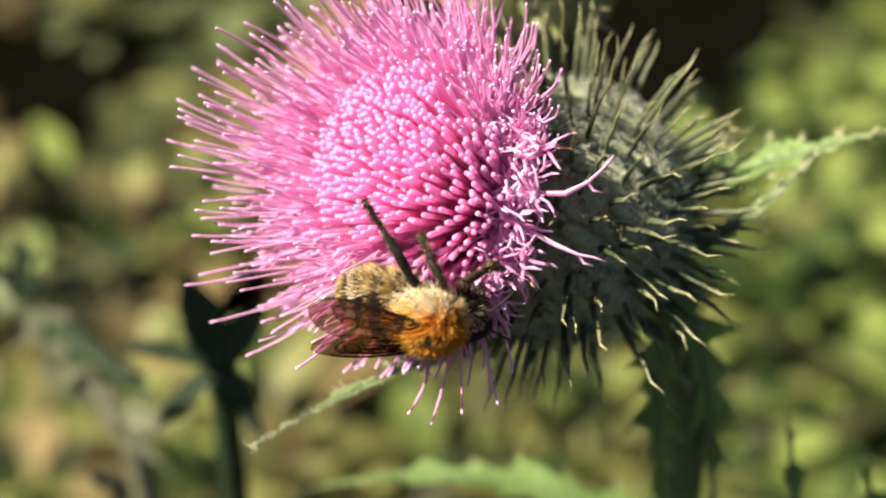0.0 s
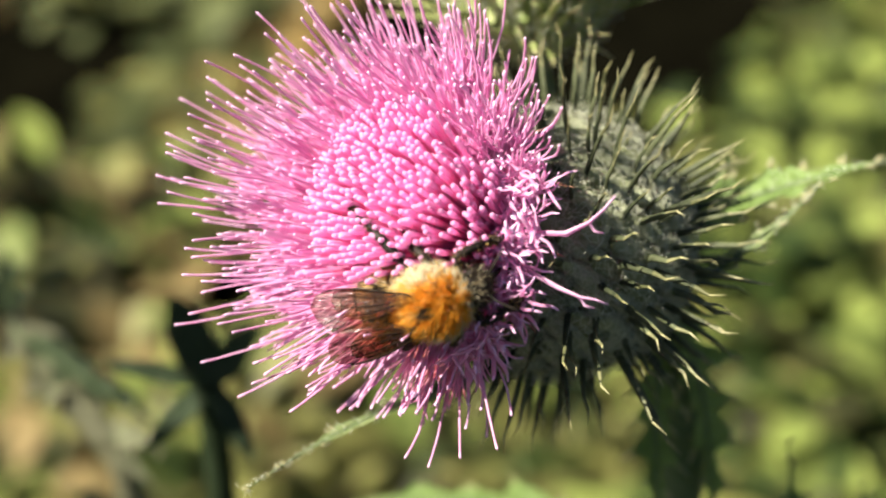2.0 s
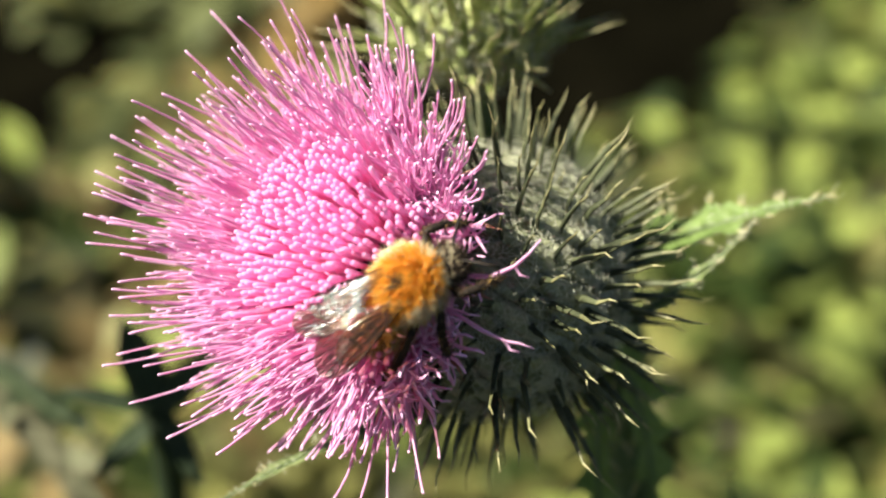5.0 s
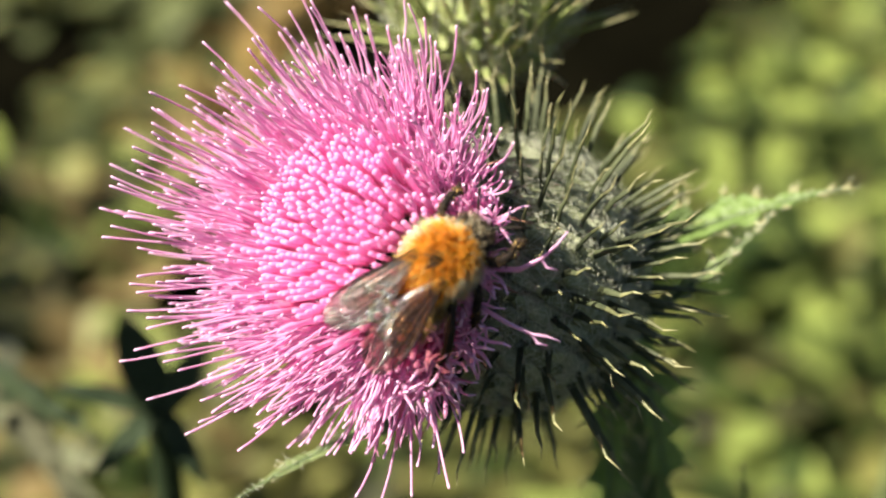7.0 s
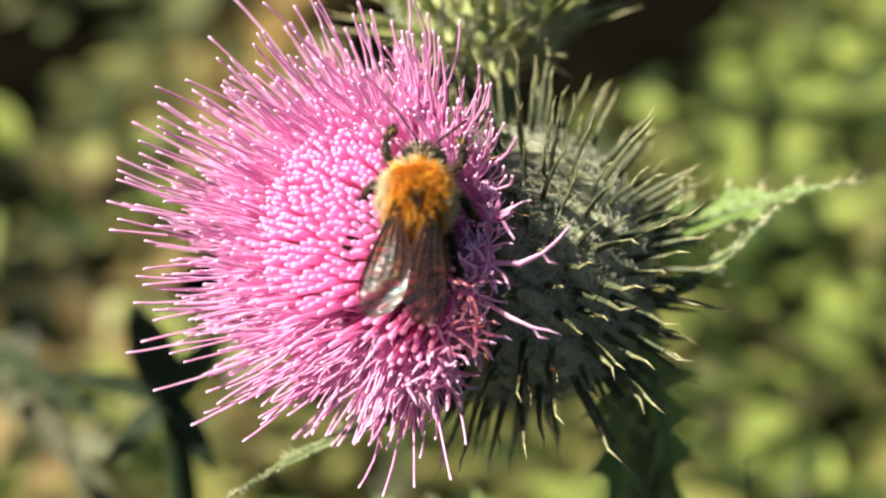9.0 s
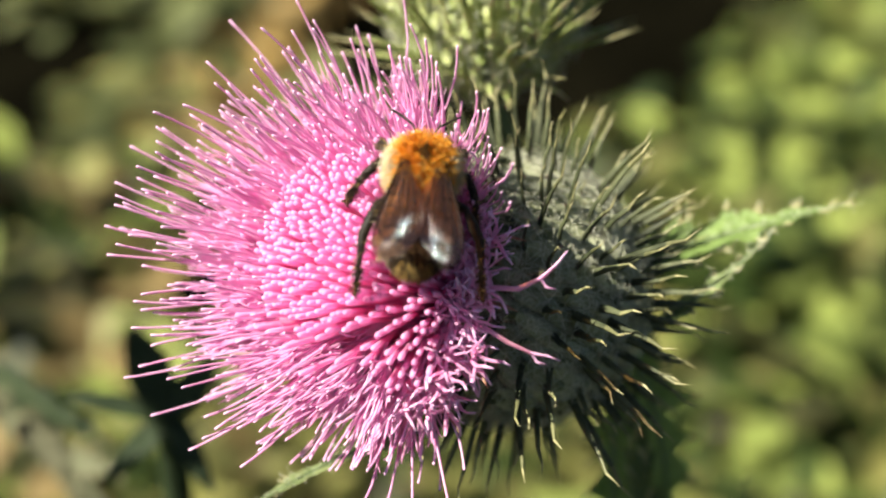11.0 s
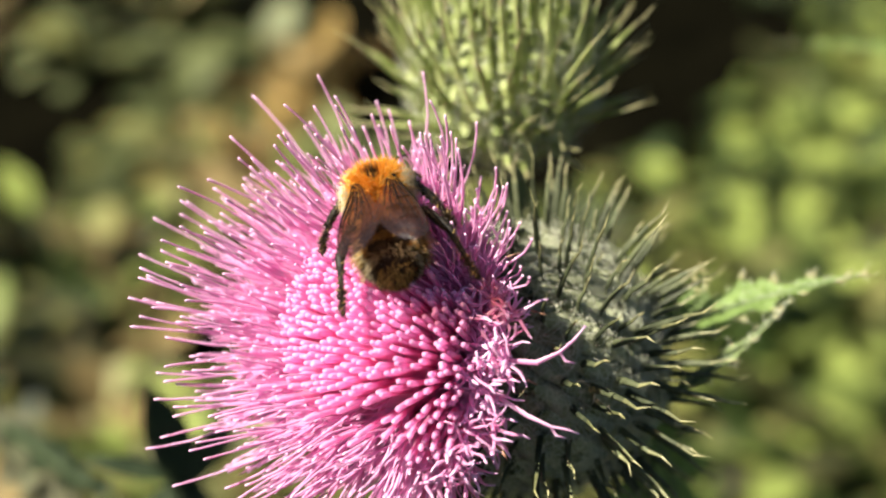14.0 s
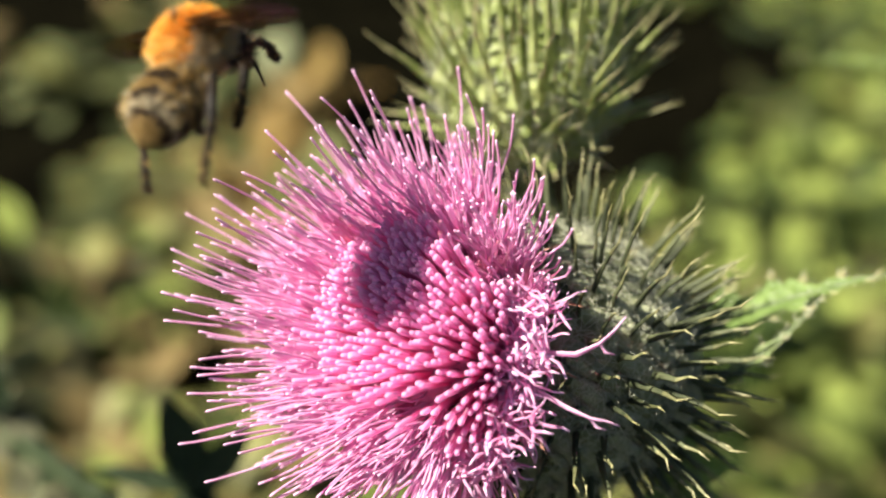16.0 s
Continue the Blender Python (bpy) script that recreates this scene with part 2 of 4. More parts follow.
# ---- undergrowth, far behind the thistle ----
def leaf_blade(bld, p, fwd, up, length, width, mat, droop):
    """A pointed oval leaf with a folded midrib."""
    fwd = fwd.normalized()
    sidev = fwd.cross(up).normalized()
    up = sidev.cross(fwd)
    i0 = len(bld.v)
    for i in range(6):
        s = i / 5
        w = width * 0.5 * (math.sin(math.pi * min(s * 0.93 + 0.04, 1)) ** 0.8)
        c = p + fwd * (length * s) - up * (droop * length * s * s)
        bld.v += [c - sidev * w + up * (0.25 * w), c, c + sidev * w + up * (0.25 * w)]
    for i in range(5):
        a = i0 + 3 * i
        bld.f += [(a, a + 1, a + 4, a + 3), (a + 1, a + 2, a + 5, a + 4)]
        bld.k += [mat, mat]


def weed(x, y, radius, height, leaves, size, mats, label, seed):
    r = random.Random(seed)
    root = thing("weed_clump", Matrix.Translation((x, y, 0)), label, "weed", group="undergrowth")
    bld, st = Build(), Build()
    for i in range(leaves):
        a, q = r.uniform(0, 6.283), radius * math.sqrt(r.random())
        h = height * r.uniform(0.15, 1.0) * (1 - 0.5 * (q / radius) ** 2)
        p = Vector((q * math.cos(a), q * math.sin(a), h)) * 1000
        yaw, lift = a + r.gauss(0, 0.9), r.uniform(-0.2, 0.9)
        fwd = Vector((math.cos(yaw) * math.cos(lift), math.sin(yaw) * math.cos(lift), math.sin(lift)))
        s = size * r.uniform(0.6, 1.35) * 1000
        leaf_blade(bld, p, fwd, Vector((0, 0, 1)), s, s * r.uniform(0.4, 0.75), r.choices(range(len(mats)), [3, 1, 1][:len(mats)])[0], r.uniform(0, 0.4))
        if i % 5 == 0:
            st.tube(bent((p.x * 0.3, p.y * 0.3, -10), (p.x * 0.5, p.y * 0.5, p.z * 0.5), p, 4), [1.6, 1.5, 1.3, 1.1, 0.8], 5)
    m = Matrix.Translation((x, y, 0))
    place("foliage", bld.mesh("weed_leaves", mats), root, m, kind="stuff")
    place("stalk_tangle", st.mesh("weed_stems", [M_STEM]), root, m, kind="stuff")


def undergrowth():
    r = random.Random(11)
    # spots left bare so the near-black soil stands in for shade
    shade_gaps = [(-0.17, 0.92, 0.05), (0.21, 0.99, 0.10), (0.32, 0.97, 0.05), (-0.37, 1.08, 0.10), (-0.30, 0.99, 0.085), (-0.12, 0.98, 0.07), (-0.06, 1.27, 0.15), (0.25, 1.14, 0.14), (0.36, 1.32, 0.15), (0.18, 1.38, 0.15), (0.1, 1.5, 0.25), (0.27, 0.95, 0.05), (-0.43, 1.20, 0.11), (-0.29, 1.29, 0.05)]
    seed = 100
    y = 0.30
    while y < 2.1:
        half = 0.30 + 0.42 * y
        x = -half
        while x < half:
            px, py = x + r.uniform(-0.05, 0.05), y + r.uniform(-0.05, 0.05)
            x += 0.125
            if py > 1.75 or any(math.hypot(px - a, py - b) < c for a, b, c in shade_gaps):
                continue
            if r.random() > (0.12 if py > 0.97 and px < 0.32 else 0.42 if py > 0.8 and px < -0.1 else 0.68 if px < 0.1 else 0.84):
                continue
            seed += 1
            if px > 0.12:
                mats, label, h = [M_WEED, M_OLIVE, M_WEED], "bright green leafy weed clump on the soil", r.uniform(0.03, 0.10)
            elif r.random() < 0.14:
                mats, label, h = [M_DRY, M_OLIVE, M_DRY], "half-dry brownish weed clump on the soil", r.uniform(0.03, 0.10)
            else:
                mats, label, h = [M_OLIVE, M_WEED, M_DRY], "dull olive green weed clump on the soil", r.uniform(0.03, 0.09)
            weed(px, py, r.uniform(0.07, 0.11), h, 64, r.uniform(0.018, 0.046), mats, label, seed)
        y += 0.115

    for x, y, h in ((-0.22, 0.73, 0.05), (-0.08, 0.52, 0.05), (-0.03, 0.57, 0.05), (-0.13, 0.58, 0.05), (-0.16, 0.49, 0.05), (-0.02, 0.47, 0.05), (-0.20, 0.56, 0.05), (0.03, 0.50, 0.05), (0.085, 0.53, 0.06), (0.13, 0.47, 0.05), (0.05, 0.57, 0.05), (0.18, 0.55, 0.06)):
        seed += 1
        weed(x, y, 0.06, h, 60, 0.032, [M_OLIVE, M_WEED], "sunlit pale olive weed clump on the soil", seed)
    for x, y, h in ((0.43, 1.13, 0.05), (0.47, 1.00, 0.05), (0.38, 0.98, 0.05), (0.54, 1.22, 0.05)):
        seed += 1
        weed(x, y, 0.09, h, 40, 0.03, [M_WEED, M_OLIVE, M_WEED], "bright green leafy weed clump on the soil", seed)
    for x, y, h, size in ((-0.335, 1.22, 0.06, 0.055), (-0.17, 1.20, 0.06, 0.05), (-0.20, 1.06, 0.05, 0.05), (-0.23, 0.91, 0.06, 0.06), (-0.05, 0.94, 0.05, 0.05)):
        seed += 1
        weed(x, y, 0.036, h, 22, size, [M_PALE, M_PALE, M_OLIVE], "pale grey-green broad-leaved weed clump on the soil", seed)
    for x, y in ((-0.095, 1.20), (-0.115, 1.12), (-0.145, 1.03), (-0.165, 0.96), (-0.175, 0.89)):
        seed += 1
        weed(x, y, 0.035, 0.05, 26, 0.04, [M_OCHRE, M_DRY, M_OCHRE], "withered ochre weed clump on the soil", seed)
    weed(-0.235, 0.645, 0.025, 0.06, 12, 0.028, [M_OCHRE, M_WEED], "yellowing small weed on the soil", 900)
    weed(-0.285, 0.57, 0.04, 0.05, 12, 0.035, [M_RUST, M_DRY], "reddish-brown withered weed clump on the soil", 901)


def weed_cover():
    """The same low growth all round the patch, as far as about three metres."""
    r = random.Random(77)
    bld = Build()
    for i in range(24000):
        d, a = 2.7 * r.random() ** 0.62, r.uniform(0, 6.283)
        x, y = d * math.cos(a), 0.4 + d * math.sin(a)
        if abs(x) < 0.36 + 0.45 * max(y, 0) and -0.25 < y < 2.1 or d < 0.3:
            continue
        if noise.noise(Vector((x * 2.5, y * 2.5, 3))) < -0.12 + 0.3 * d / 2.7:
            continue
        yaw, lift = r.uniform(0, 6.283), r.uniform(-0.2, 0.9)
        fwd = Vector((math.cos(yaw) * math.cos(lift), math.sin(yaw) * math.cos(lift), math.sin(lift)))
        size = r.uniform(25, 60)
        leaf_blade(bld, Vector((x, y, r.uniform(0.0, 0.07))) * 1000, fwd, Vector((0, 0, 1)), size, size * r.uniform(0.4, 0.75), r.choices((0, 1, 2), (5, 4, 1))[0], r.uniform(0, 0.4))
    tagged(new("weed_cover", bld.mesh("weed_cover", [M_WEED, M_OLIVE, M_DRY])), "low green and olive weeds covering the soil", "weeds", kind="stuff")


undergrowth()
weed_cover()


# ---- thistle leaves ----
def lobed_leaf(mid, width, lobes, up, seed, twist=0.0, spine=1.6, cut=0.62):
    """A thistle leaf along the curve mid: a folded blade with toothed lobes, each ending in a spine."""
    r = random.Random(seed)
    bld = Build()
    n = len(mid) - 1
    up = Vector(up)
    cols = []
    for i, p in enumerate(mid):
        s = i / n
        d = (mid[min(i + 1, n)] - mid[max(i - 1, 0)]).normalized()
        sv = d.cross(up).normalized()
        sv = Matrix.Rotation(twist * s, 3, d) @ sv
        nv = sv.cross(d)
        env = width * (0.35 + 0.65 * math.sin(math.pi * min(1, s * 0.9 + 0.12))) * (1 - s ** 1.7)
        cols.append((p, d, sv, nv, env, s))
    for sgn in (-1, 1):
        i0 = len(bld.v)
        for p, d, sv, nv, env, s in cols:
            ph = (s * lobes + 0.25 * (sgn > 0)) % 1
            tooth = (1 - cut + cut * (ph / 0.6 if ph < 0.6 else (1 - ph) / 0.4)) * r.uniform(0.85, 1.15) * (1 + 0.25 * math.sin(s * 23 + seed))
            w = env * tooth
            for q, lift in ((0, 0), (0.5, 0.10), (1, 0.24 + 0.1 * math.sin(s * 37 + sgn))):
                bld.v.append(p + sv * (sgn * w * q) + nv * (w * lift) + d * (w * q * 0.5))
            if 0.5 < ph < 0.68 or s > 0.985:
                tip = bld.v[-1]
                bld.hair(tip - (sv * sgn + d).normalized() * 0.2, sv * sgn + d * 0.9 + nv * 0.3, spine * r.uniform(0.7, 1.2), 0.14, 1)
        # faces over the strip; the hairs have been appended in between, so rebuild the strip apart
        strip = []
        j = i0
        for p, d, sv, nv, env, s in cols:
            strip.append((j, j + 1, j + 2))
            j += 3
            ph = (s * lobes + 0.25 * (sgn > 0)) % 1
            if 0.5 < ph < 0.68 or s > 0.985:
                j += 7
        for a, b in zip(strip, strip[1:]):
            for q in (0, 1):
                f = (a[q], a[q + 1], b[q + 1], b[q])
                bld.f.append(f if sgn < 0 else f[::-1])
                bld.k.append(0)
    bld.tube(mid, [0.45 * (1 - 0.85 * i / n) for i in range(n + 1)], 5, 2)
    return bld


def leaf_part(name, parent, a, b, c, width, lobes, up, seed, label="", mat=None, n=60, twist=0.0, spine=1.6, cut=0.62, fuzz=0):
    mid = bent(a, b, c, n)
    bld = lobed_leaf(mid, width, lobes, up, seed, twist, spine, cut)
    r = random.Random(seed)
    skin = len(bld.v)
    for i in range(fuzz):  # short woolly hairs standing off the blade
        p = bld.v[r.randrange(skin)]
        d = (p - mid[min(range(len(mid)), key=lambda k: (mid[k] - p).length_squared)]) + Vector((r.gauss(0, 0.5), r.gauss(0, 0.5), r.gauss(0, 0.5)))
        bld.hair(p, d, r.uniform(0.3, 0.9), 0.03, 3)
    return place(name, bld.mesh(name, [mat or M_LEAF, M_SPINE, M_STEM, M_WEB]), parent, BASE, label)


# ---- the flowering thistle ----
GLOBE = Vector((11.6, 3.6, -122.0))
AXIS = Vector((-0.594, 0.313, 0.739)).normalized()
NECK = GLOBE + AXIS * 11.5 + Vector((-2.2, -1.4, 0))
E1 = (Vector((-1, 0, 0)) + AXIS * AXIS.x * 1.0).normalized()
E1 = (E1 - AXIS * E1.dot(AXIS)).normalized()
E2 = AXIS.cross(E1)
if E2.y < 0:
    E2 = -E2


# how far the outer florets lean and reach, round the head from its far left over the top
TURN_AT = (0, 45, 90, 120, 150, 180, 215, 245, 270, 300, 330, 360)
LEAN_AT = (28, 29, 31, 31, 27, 26, 34, 64, 72, 58, 42, 28)
REACH_AT = (23.0, 23.5, 21.5, 16, 12.0, 10.5, 10.5, 12.5, 14.0, 15.5, 20, 23.0)


def closed_floret(seed):
    """A shut tube, 21 mm, ending in a smooth rounded knob."""
    r = random.Random(seed)
    b = Build()
    k = r.uniform(-0.35, 0.35)
    pts = [(k * math.sin(s * 2.5), 0.3 * k * s, 21 * s) for s in (0, 0.3, 0.6, 0.88, 0.945, 0.98, 0.995, 1.0)]
    b.tube(pts, [0.22, 0.26, 0.27, 0.245, 0.265, 0.245, 0.16, 0.05], 9, [0, 0, 0, 1, 1, 1, 1])
    return b.mesh("closed_floret", [M_PINK, M_TIP])


def open_floret(seed):
    """Tube, five narrow lobes and a long bare style with a pale end; 25 mm long."""
    r = random.Random(seed)
    b = Build()
    k = r.uniform(-1.6, 2.2)
    at = lambda s: Vector((k * s * s * 2.2, 0.5 * k * math.sin(s * 3), 25 * s))
    th = r.uniform(0.50, 0.56)
    b.tube([at(s * th) for s in (0, 0.4, 0.75, 1)], [0.17, 0.17, 0.27, 0.31], 6, 0)
    for i in range(5):
        a = 1.2566 * i + r.uniform(-0.2, 0.2)
        o = Vector((math.cos(a), math.sin(a), 0))
        p0, ln, sp = at(th) + o * 0.2, r.uniform(3.4, 5.6), r.uniform(0.0, 0.16)
        d = (at(th + 0.1) - at(th)).normalized() + o * sp
        q = [p0, p0 + d * (ln * 0.4), p0 + d * (ln * 0.8) + o * 0.15, p0 + d * ln + o * r.uniform(0.1, 0.7)]
        b.tube(q, [0.14, 0.14, 0.10, 0.04], 4, 1, flat=0.6)
    sw = Vector((r.uniform(-1.2, 1.2), r.uniform(-1.2, 1.2), 0))
    st = [at(th) + (at(1.0) - at(th)) * s + sw * s * s + Vector((k * 0.5 * math.sin(s * 3.1), 0, 0)) for s in (0, 0.3, 0.6, 0.85, 0.94, 0.985, 1.0)]
    b.tube(st, [0.12, 0.105, 0.10, 0.095, 0.105, 0.12, 0.07], 6, [2, 2, 2, 2, 3, 3])
    return b.mesh("open_floret", [M_PINK, M_LOBE, M_STYLE, M_POLLEN])


def crumpled_floret(seed):
    """A spent floret: limp tube with curled lobes."""
    r = random.Random(seed)
    b = Build()
    k = r.uniform(0.3, 1.8)
    at = lambda s: Vector((k * s * s, r.uniform(-0.3, 0.3), 16 * s - k * 0.6 * s * s))
    b.tube([at(s) for s in (0, 0.35, 0.65, 0.8)], [0.18, 0.22, 0.34, 0.38], 6, 0)
    p0 = at(0.8)
    for i in range(5):
        a = 1.2566 * i + r.uniform(-0.4, 0.4)
        o = Vector((math.cos(a), math.sin(a), r.uniform(-0.2, 0.7))).normalized()
        q = [p0 + o * 0.2]
        d = (o + Vector((0, 0, 0.8))).normalized()
        for j in range(4):
            q.append(q[-1] + d * r.uniform(0.55, 1.0))
            d = (d + Vector((r.gauss(0, 0.34), r.gauss(0, 0.34), r.gauss(0, 0.34)))).normalized()
        b.tube(q, [0.16, 0.22, 0.21, 0.17, 0.10], 4, [1, 1, 1, 3], flat=0.5)
    return b.mesh("crumpled_floret", [M_PINK, M_LOBE, M_STYLE, M_POLLEN])


def bract_mesh(seed, length, recurve, mats, slim=1.0, lie=0.0):
    """An overlapping scale that ends in a spreading spine; x towards the flower, z outwards; lie: how far the spine leans along the head."""
    r = random.Random(seed)
    b = Build()
    k = r.uniform(0.85, 1.15) * length
    pts = [(-2.2, 0, 0.0), (0, 0, 0.35), (1.6, 0, 0.8), (2.5, 0, 1.6), (2.9 + recurve * 0.3, 0, 0.42 * k), (3.0 + 0.8 * recurve, r.uniform(-0.2, 0.2), 0.66 * k), (3.0 + 1.2 * recurve, r.uniform(-0.3, 0.3), 0.84 * k), (2.9 + 2.2 * recurve, r.uniform(-0.5, 0.5), k)]
    pts = [(x + lie * z, y, z * (1 - 0.45 * lie) + 0.1 * max(x, 0) * lie) for x, y, z in pts]
    radii = [q * (1 - 0.5 * lie) for q in (0.9, 1.0, 0.85)] + [q * slim for q in (0.6, 0.48, 0.34, 0.17, 0.02)]
    b.tube(pts, radii, 6, [2, 2, 2, 0, 0, 3, 1], flat=0.5, side=(0, 1, 0))
    return b.mesh("bract", mats)


def involucre(parent, centre, axis, radius, long, count, mats, globe_mat, spines, recurve, seed, span=(0.04, 0.93), slim=1.0, sweep=0.1, armed=1.0, threads=2600, lie=0.0):
    """A round head of bracts laid in a spiral; long: its half length along the axis."""
    r = random.Random(seed)
    axis = axis.normalized()
    ref = axis.orthogonal().normalized()
    ref2 = axis.cross(ref)
    b = Build()
    rot = Matrix((axis, ref, ref2)).transposed()
    b.ball((0, 0, 0), (long, radius, radius), 0, 18, 30)
    b.v = [centre + rot @ p for p in b.v]
    body = place("involucre", b.mesh("involucre", [globe_mat]), parent, BASE)
    variants = [bract_mesh(seed + i, spines * (0.8 + 0.1 * i), recurve, mats, slim, lie) for i in range(5)]
    scales = [bract_mesh(seed + 9 + i, 3.2, 0.2, mats, slim) for i in range(3)]
    for i in range(count):
        s = span[0] + (span[1] - span[0]) * (i + 0.5) / count
        th = math.acos(max(-1, min(1, 2 * s - 1)))
        ph = i * 2.39996 + r.uniform(-0.08, 0.08)
        n = axis * (math.cos(th) / long) + (ref * math.cos(ph) + ref2 * math.sin(ph)) * (math.sin(th) / radius)
        p = centre + axis * (math.cos(th) * long) + (ref * math.cos(ph) + ref2 * math.sin(ph)) * (math.sin(th) * radius)
        n = (n.normalized() + axis * (sweep + r.uniform(-0.15, 0.15)) + Vector((r.gauss(0, 0.07), r.gauss(0, 0.07), r.gauss(0, 0.07)))).normalized()
        m = axes(p, n, axis)
        k = r.uniform(0.85, 1.15)
        place("bract", variants[i % 5] if r.random() < armed else scales[i % 3], body, m @ Matrix.Diagonal((k, k, k * (1.0 if s < 0.8 else 0.75), 1)))
    # white threads spun between the bracts
    web = Build()
    for i in range(threads):
        s, ph = r.uniform(*span), r.uniform(0, 6.283)
        th = math.acos(2 * s - 1)
        o = (axis * (math.cos(th) * long) + (ref * math.cos(ph) + ref2 * math.sin(ph)) * (math.sin(th) * radius))
        n = o.normalized()
        t = n.orthogonal().normalized()
        t = Matrix.Rotation(r.uniform(0, 6.283), 3, n) @ t
        ln = r.uniform(1.0, 3.2)
        lift = r.uniform(0.6, 2.2)
        q = [centre + o + n * lift, centre + o + t * (ln * 0.5) + n * (lift + r.uniform(-0.3, 0.6)), centre + o + t * ln + n * lift * r.uniform(0.3, 1)]
        web.tube(q, [0.019, 0.024, 0.017], 3, 0, cap=False)
    place("cobweb", web.mesh("cobweb", [M_WEB]), body, BASE, "fine white cobweb threads", "stuff")
    return body


def stalk(parent, name, pts, radii, mat):
    b = Build()
    b.tube(pts, radii, 12, 0)
    n = len(pts)
    for i in range(2, n - 2):  # prickles on the ribs
        for j in range(3):
            d = Vector((rnd.gauss(0, 1), rnd.gauss(0, 1), rnd.gauss(0, 1))).normalized()
            b.hair(Vector(pts[i]) + d * radii[i] * 0.8, d, 1.6, 0.12, 1)
    return place(name, b.mesh(name, [mat, M_SPINE]), parent, BASE)


def thistle():
    foot = ground_under(27, -25, -143)
    root = thing("flowering_thistle", Matrix.Translation(foot), "spear thistle in bloom, pink flower head on spiny green globe", "thistle")
    start = GLOBE - AXIS * 11
    foot_p = BASE.inverted() @ foot / MM
    pts = bent(start, start + Vector((9, -5, -4)), start + Vector((10, -16, -9)), 8) + bent(start + Vector((10.2, -18, -10)), start + Vector((11, -60, -35)), foot_p, 14)
    stalk(root, "stem", pts, [1.9 + 0.09 * i for i in range(len(pts))], M_STEM)
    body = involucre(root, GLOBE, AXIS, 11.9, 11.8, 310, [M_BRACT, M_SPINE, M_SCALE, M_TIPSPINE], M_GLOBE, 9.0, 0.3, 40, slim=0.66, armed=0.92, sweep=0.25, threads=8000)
    # receptacle the florets stand on
    b = Build()
    b.ball((0, 0, 0), (1.5, 6.4, 6.4), 0, 8, 20)
    rot = Matrix((AXIS, E1, E2)).transposed()
    b.v = [NECK + rot @ p for p in b.v]
    brush = place("flower_brush", b.mesh("flower_brush", [M_PINK]), root, BASE, "dense brush of pink florets")
    shut = [closed_floret(i) for i in range(6)]
    wide = [open_floret(20 + i) for i in range(10)]
    limp = [crumpled_floret(60 + i) for i in range(6)]
    r = random.Random(3)
    # a filler dome added below the knobs, so the gaps look lit pink
    b = Build()
    b.ball((0, 0, 0), (1, 1, 1), 0, 14, 30)
    b.v = [NECK + E1 * 1.0 + AXIS * (11.2 * p.x if p.x > 0 else p.x) + E1 * (p.y * (7.0 + 2.6 * max(p.x, 0))) + E2 * (p.z * (7.0 + 2.6 * max(p.x, 0))) for p in b.v]
    place("tube_core", b.mesh("tube_core", [M_GAPFILL]), brush, BASE, "hot pink filler dome that brightens the gaps between florets")
    total = 1180
    for i in range(total):
        q = math.sqrt((i + 0.5) / total)
        ps = i * 2.39996
        out = E1 * math.cos(ps) + E2 * math.sin(ps)
        deg = math.degrees(ps) % 360
        lean, reach = np.interp(deg, TURN_AT, LEAN_AT), np.interp(deg, TURN_AT, REACH_AT)
        base = NECK + out * (6.6 * q) + E1 * 1.0 - AXIS * (1.5 * q * q)
        worn = 178 < deg < 262
        k = max(0.0, (q - 0.55) / 0.45)
        a = (0.2 * lean + 11) * (q / 0.60) ** 1.1 if q < 0.6 else (0.2 * lean + 11.5) * (1 - k) + lean * k
        if q < 0.52 or (worn and q < 0.84) or (not worn and r.random() > 4.5 * (q - 0.47)):
            ln = 13.9 - 0.4 * q + r.gauss(0, 0.12)
            mesh, name = shut[i % 6], "closed_floret"
            if worn and q > 0.5:
                ln -= 10 * (q - 0.5) * (1 + r.gauss(0, 0.1))
                a = min(a, 40 + 40 * (q - 0.5)) + r.gauss(0, 1.5)
            elif k:
                ln += 0.62 * (reach - 13) * k * (1 + r.gauss(0, 0.15))
                a += r.gauss(0, 2.5 * k)
                name = "opening_floret"
            scale = ln / 21
        else:
            a += r.gauss(0, 2.0 + 3.0 * k)
            ln = (14.5 + (reach - 14.5) * (0.2 + 0.8 * k)) * r.uniform(0.94, 1.05) * (1.08 if r.random() < 0.3 else 0.84)
            mesh, scale, name = wide[i % 10], ln / 25, "open_floret"
            if worn:
                if r.random() < 0.25:
                    continue
                base = NECK + out * (4.6 + 0.8 * k) + E1 * 1.0 - AXIS * (1.5 * q * q)
                a += r.gauss(0, 6)
                mesh, scale, name = limp[i % 6], (7.0 + 0.5 * (reach - 8.5)) / 13 * r.uniform(0.8, 1.15), "crumpled_floret"
        a = radians(a)
        d = AXIS * math.cos(a) + out * math.sin(a)
        wild = 0.008 if "open_" not in name else 0.022
        d = (d + Vector((r.gauss(0, wild), r.gauss(0, wild), r.gauss(0, wild)))).normalized()
        sp = r.uniform(-0.6, 0.6)
        m = axes(base, d, out + E2 * sp) @ Matrix.Diagonal((1, 1, scale, 1))
        place(name, mesh, brush, m)
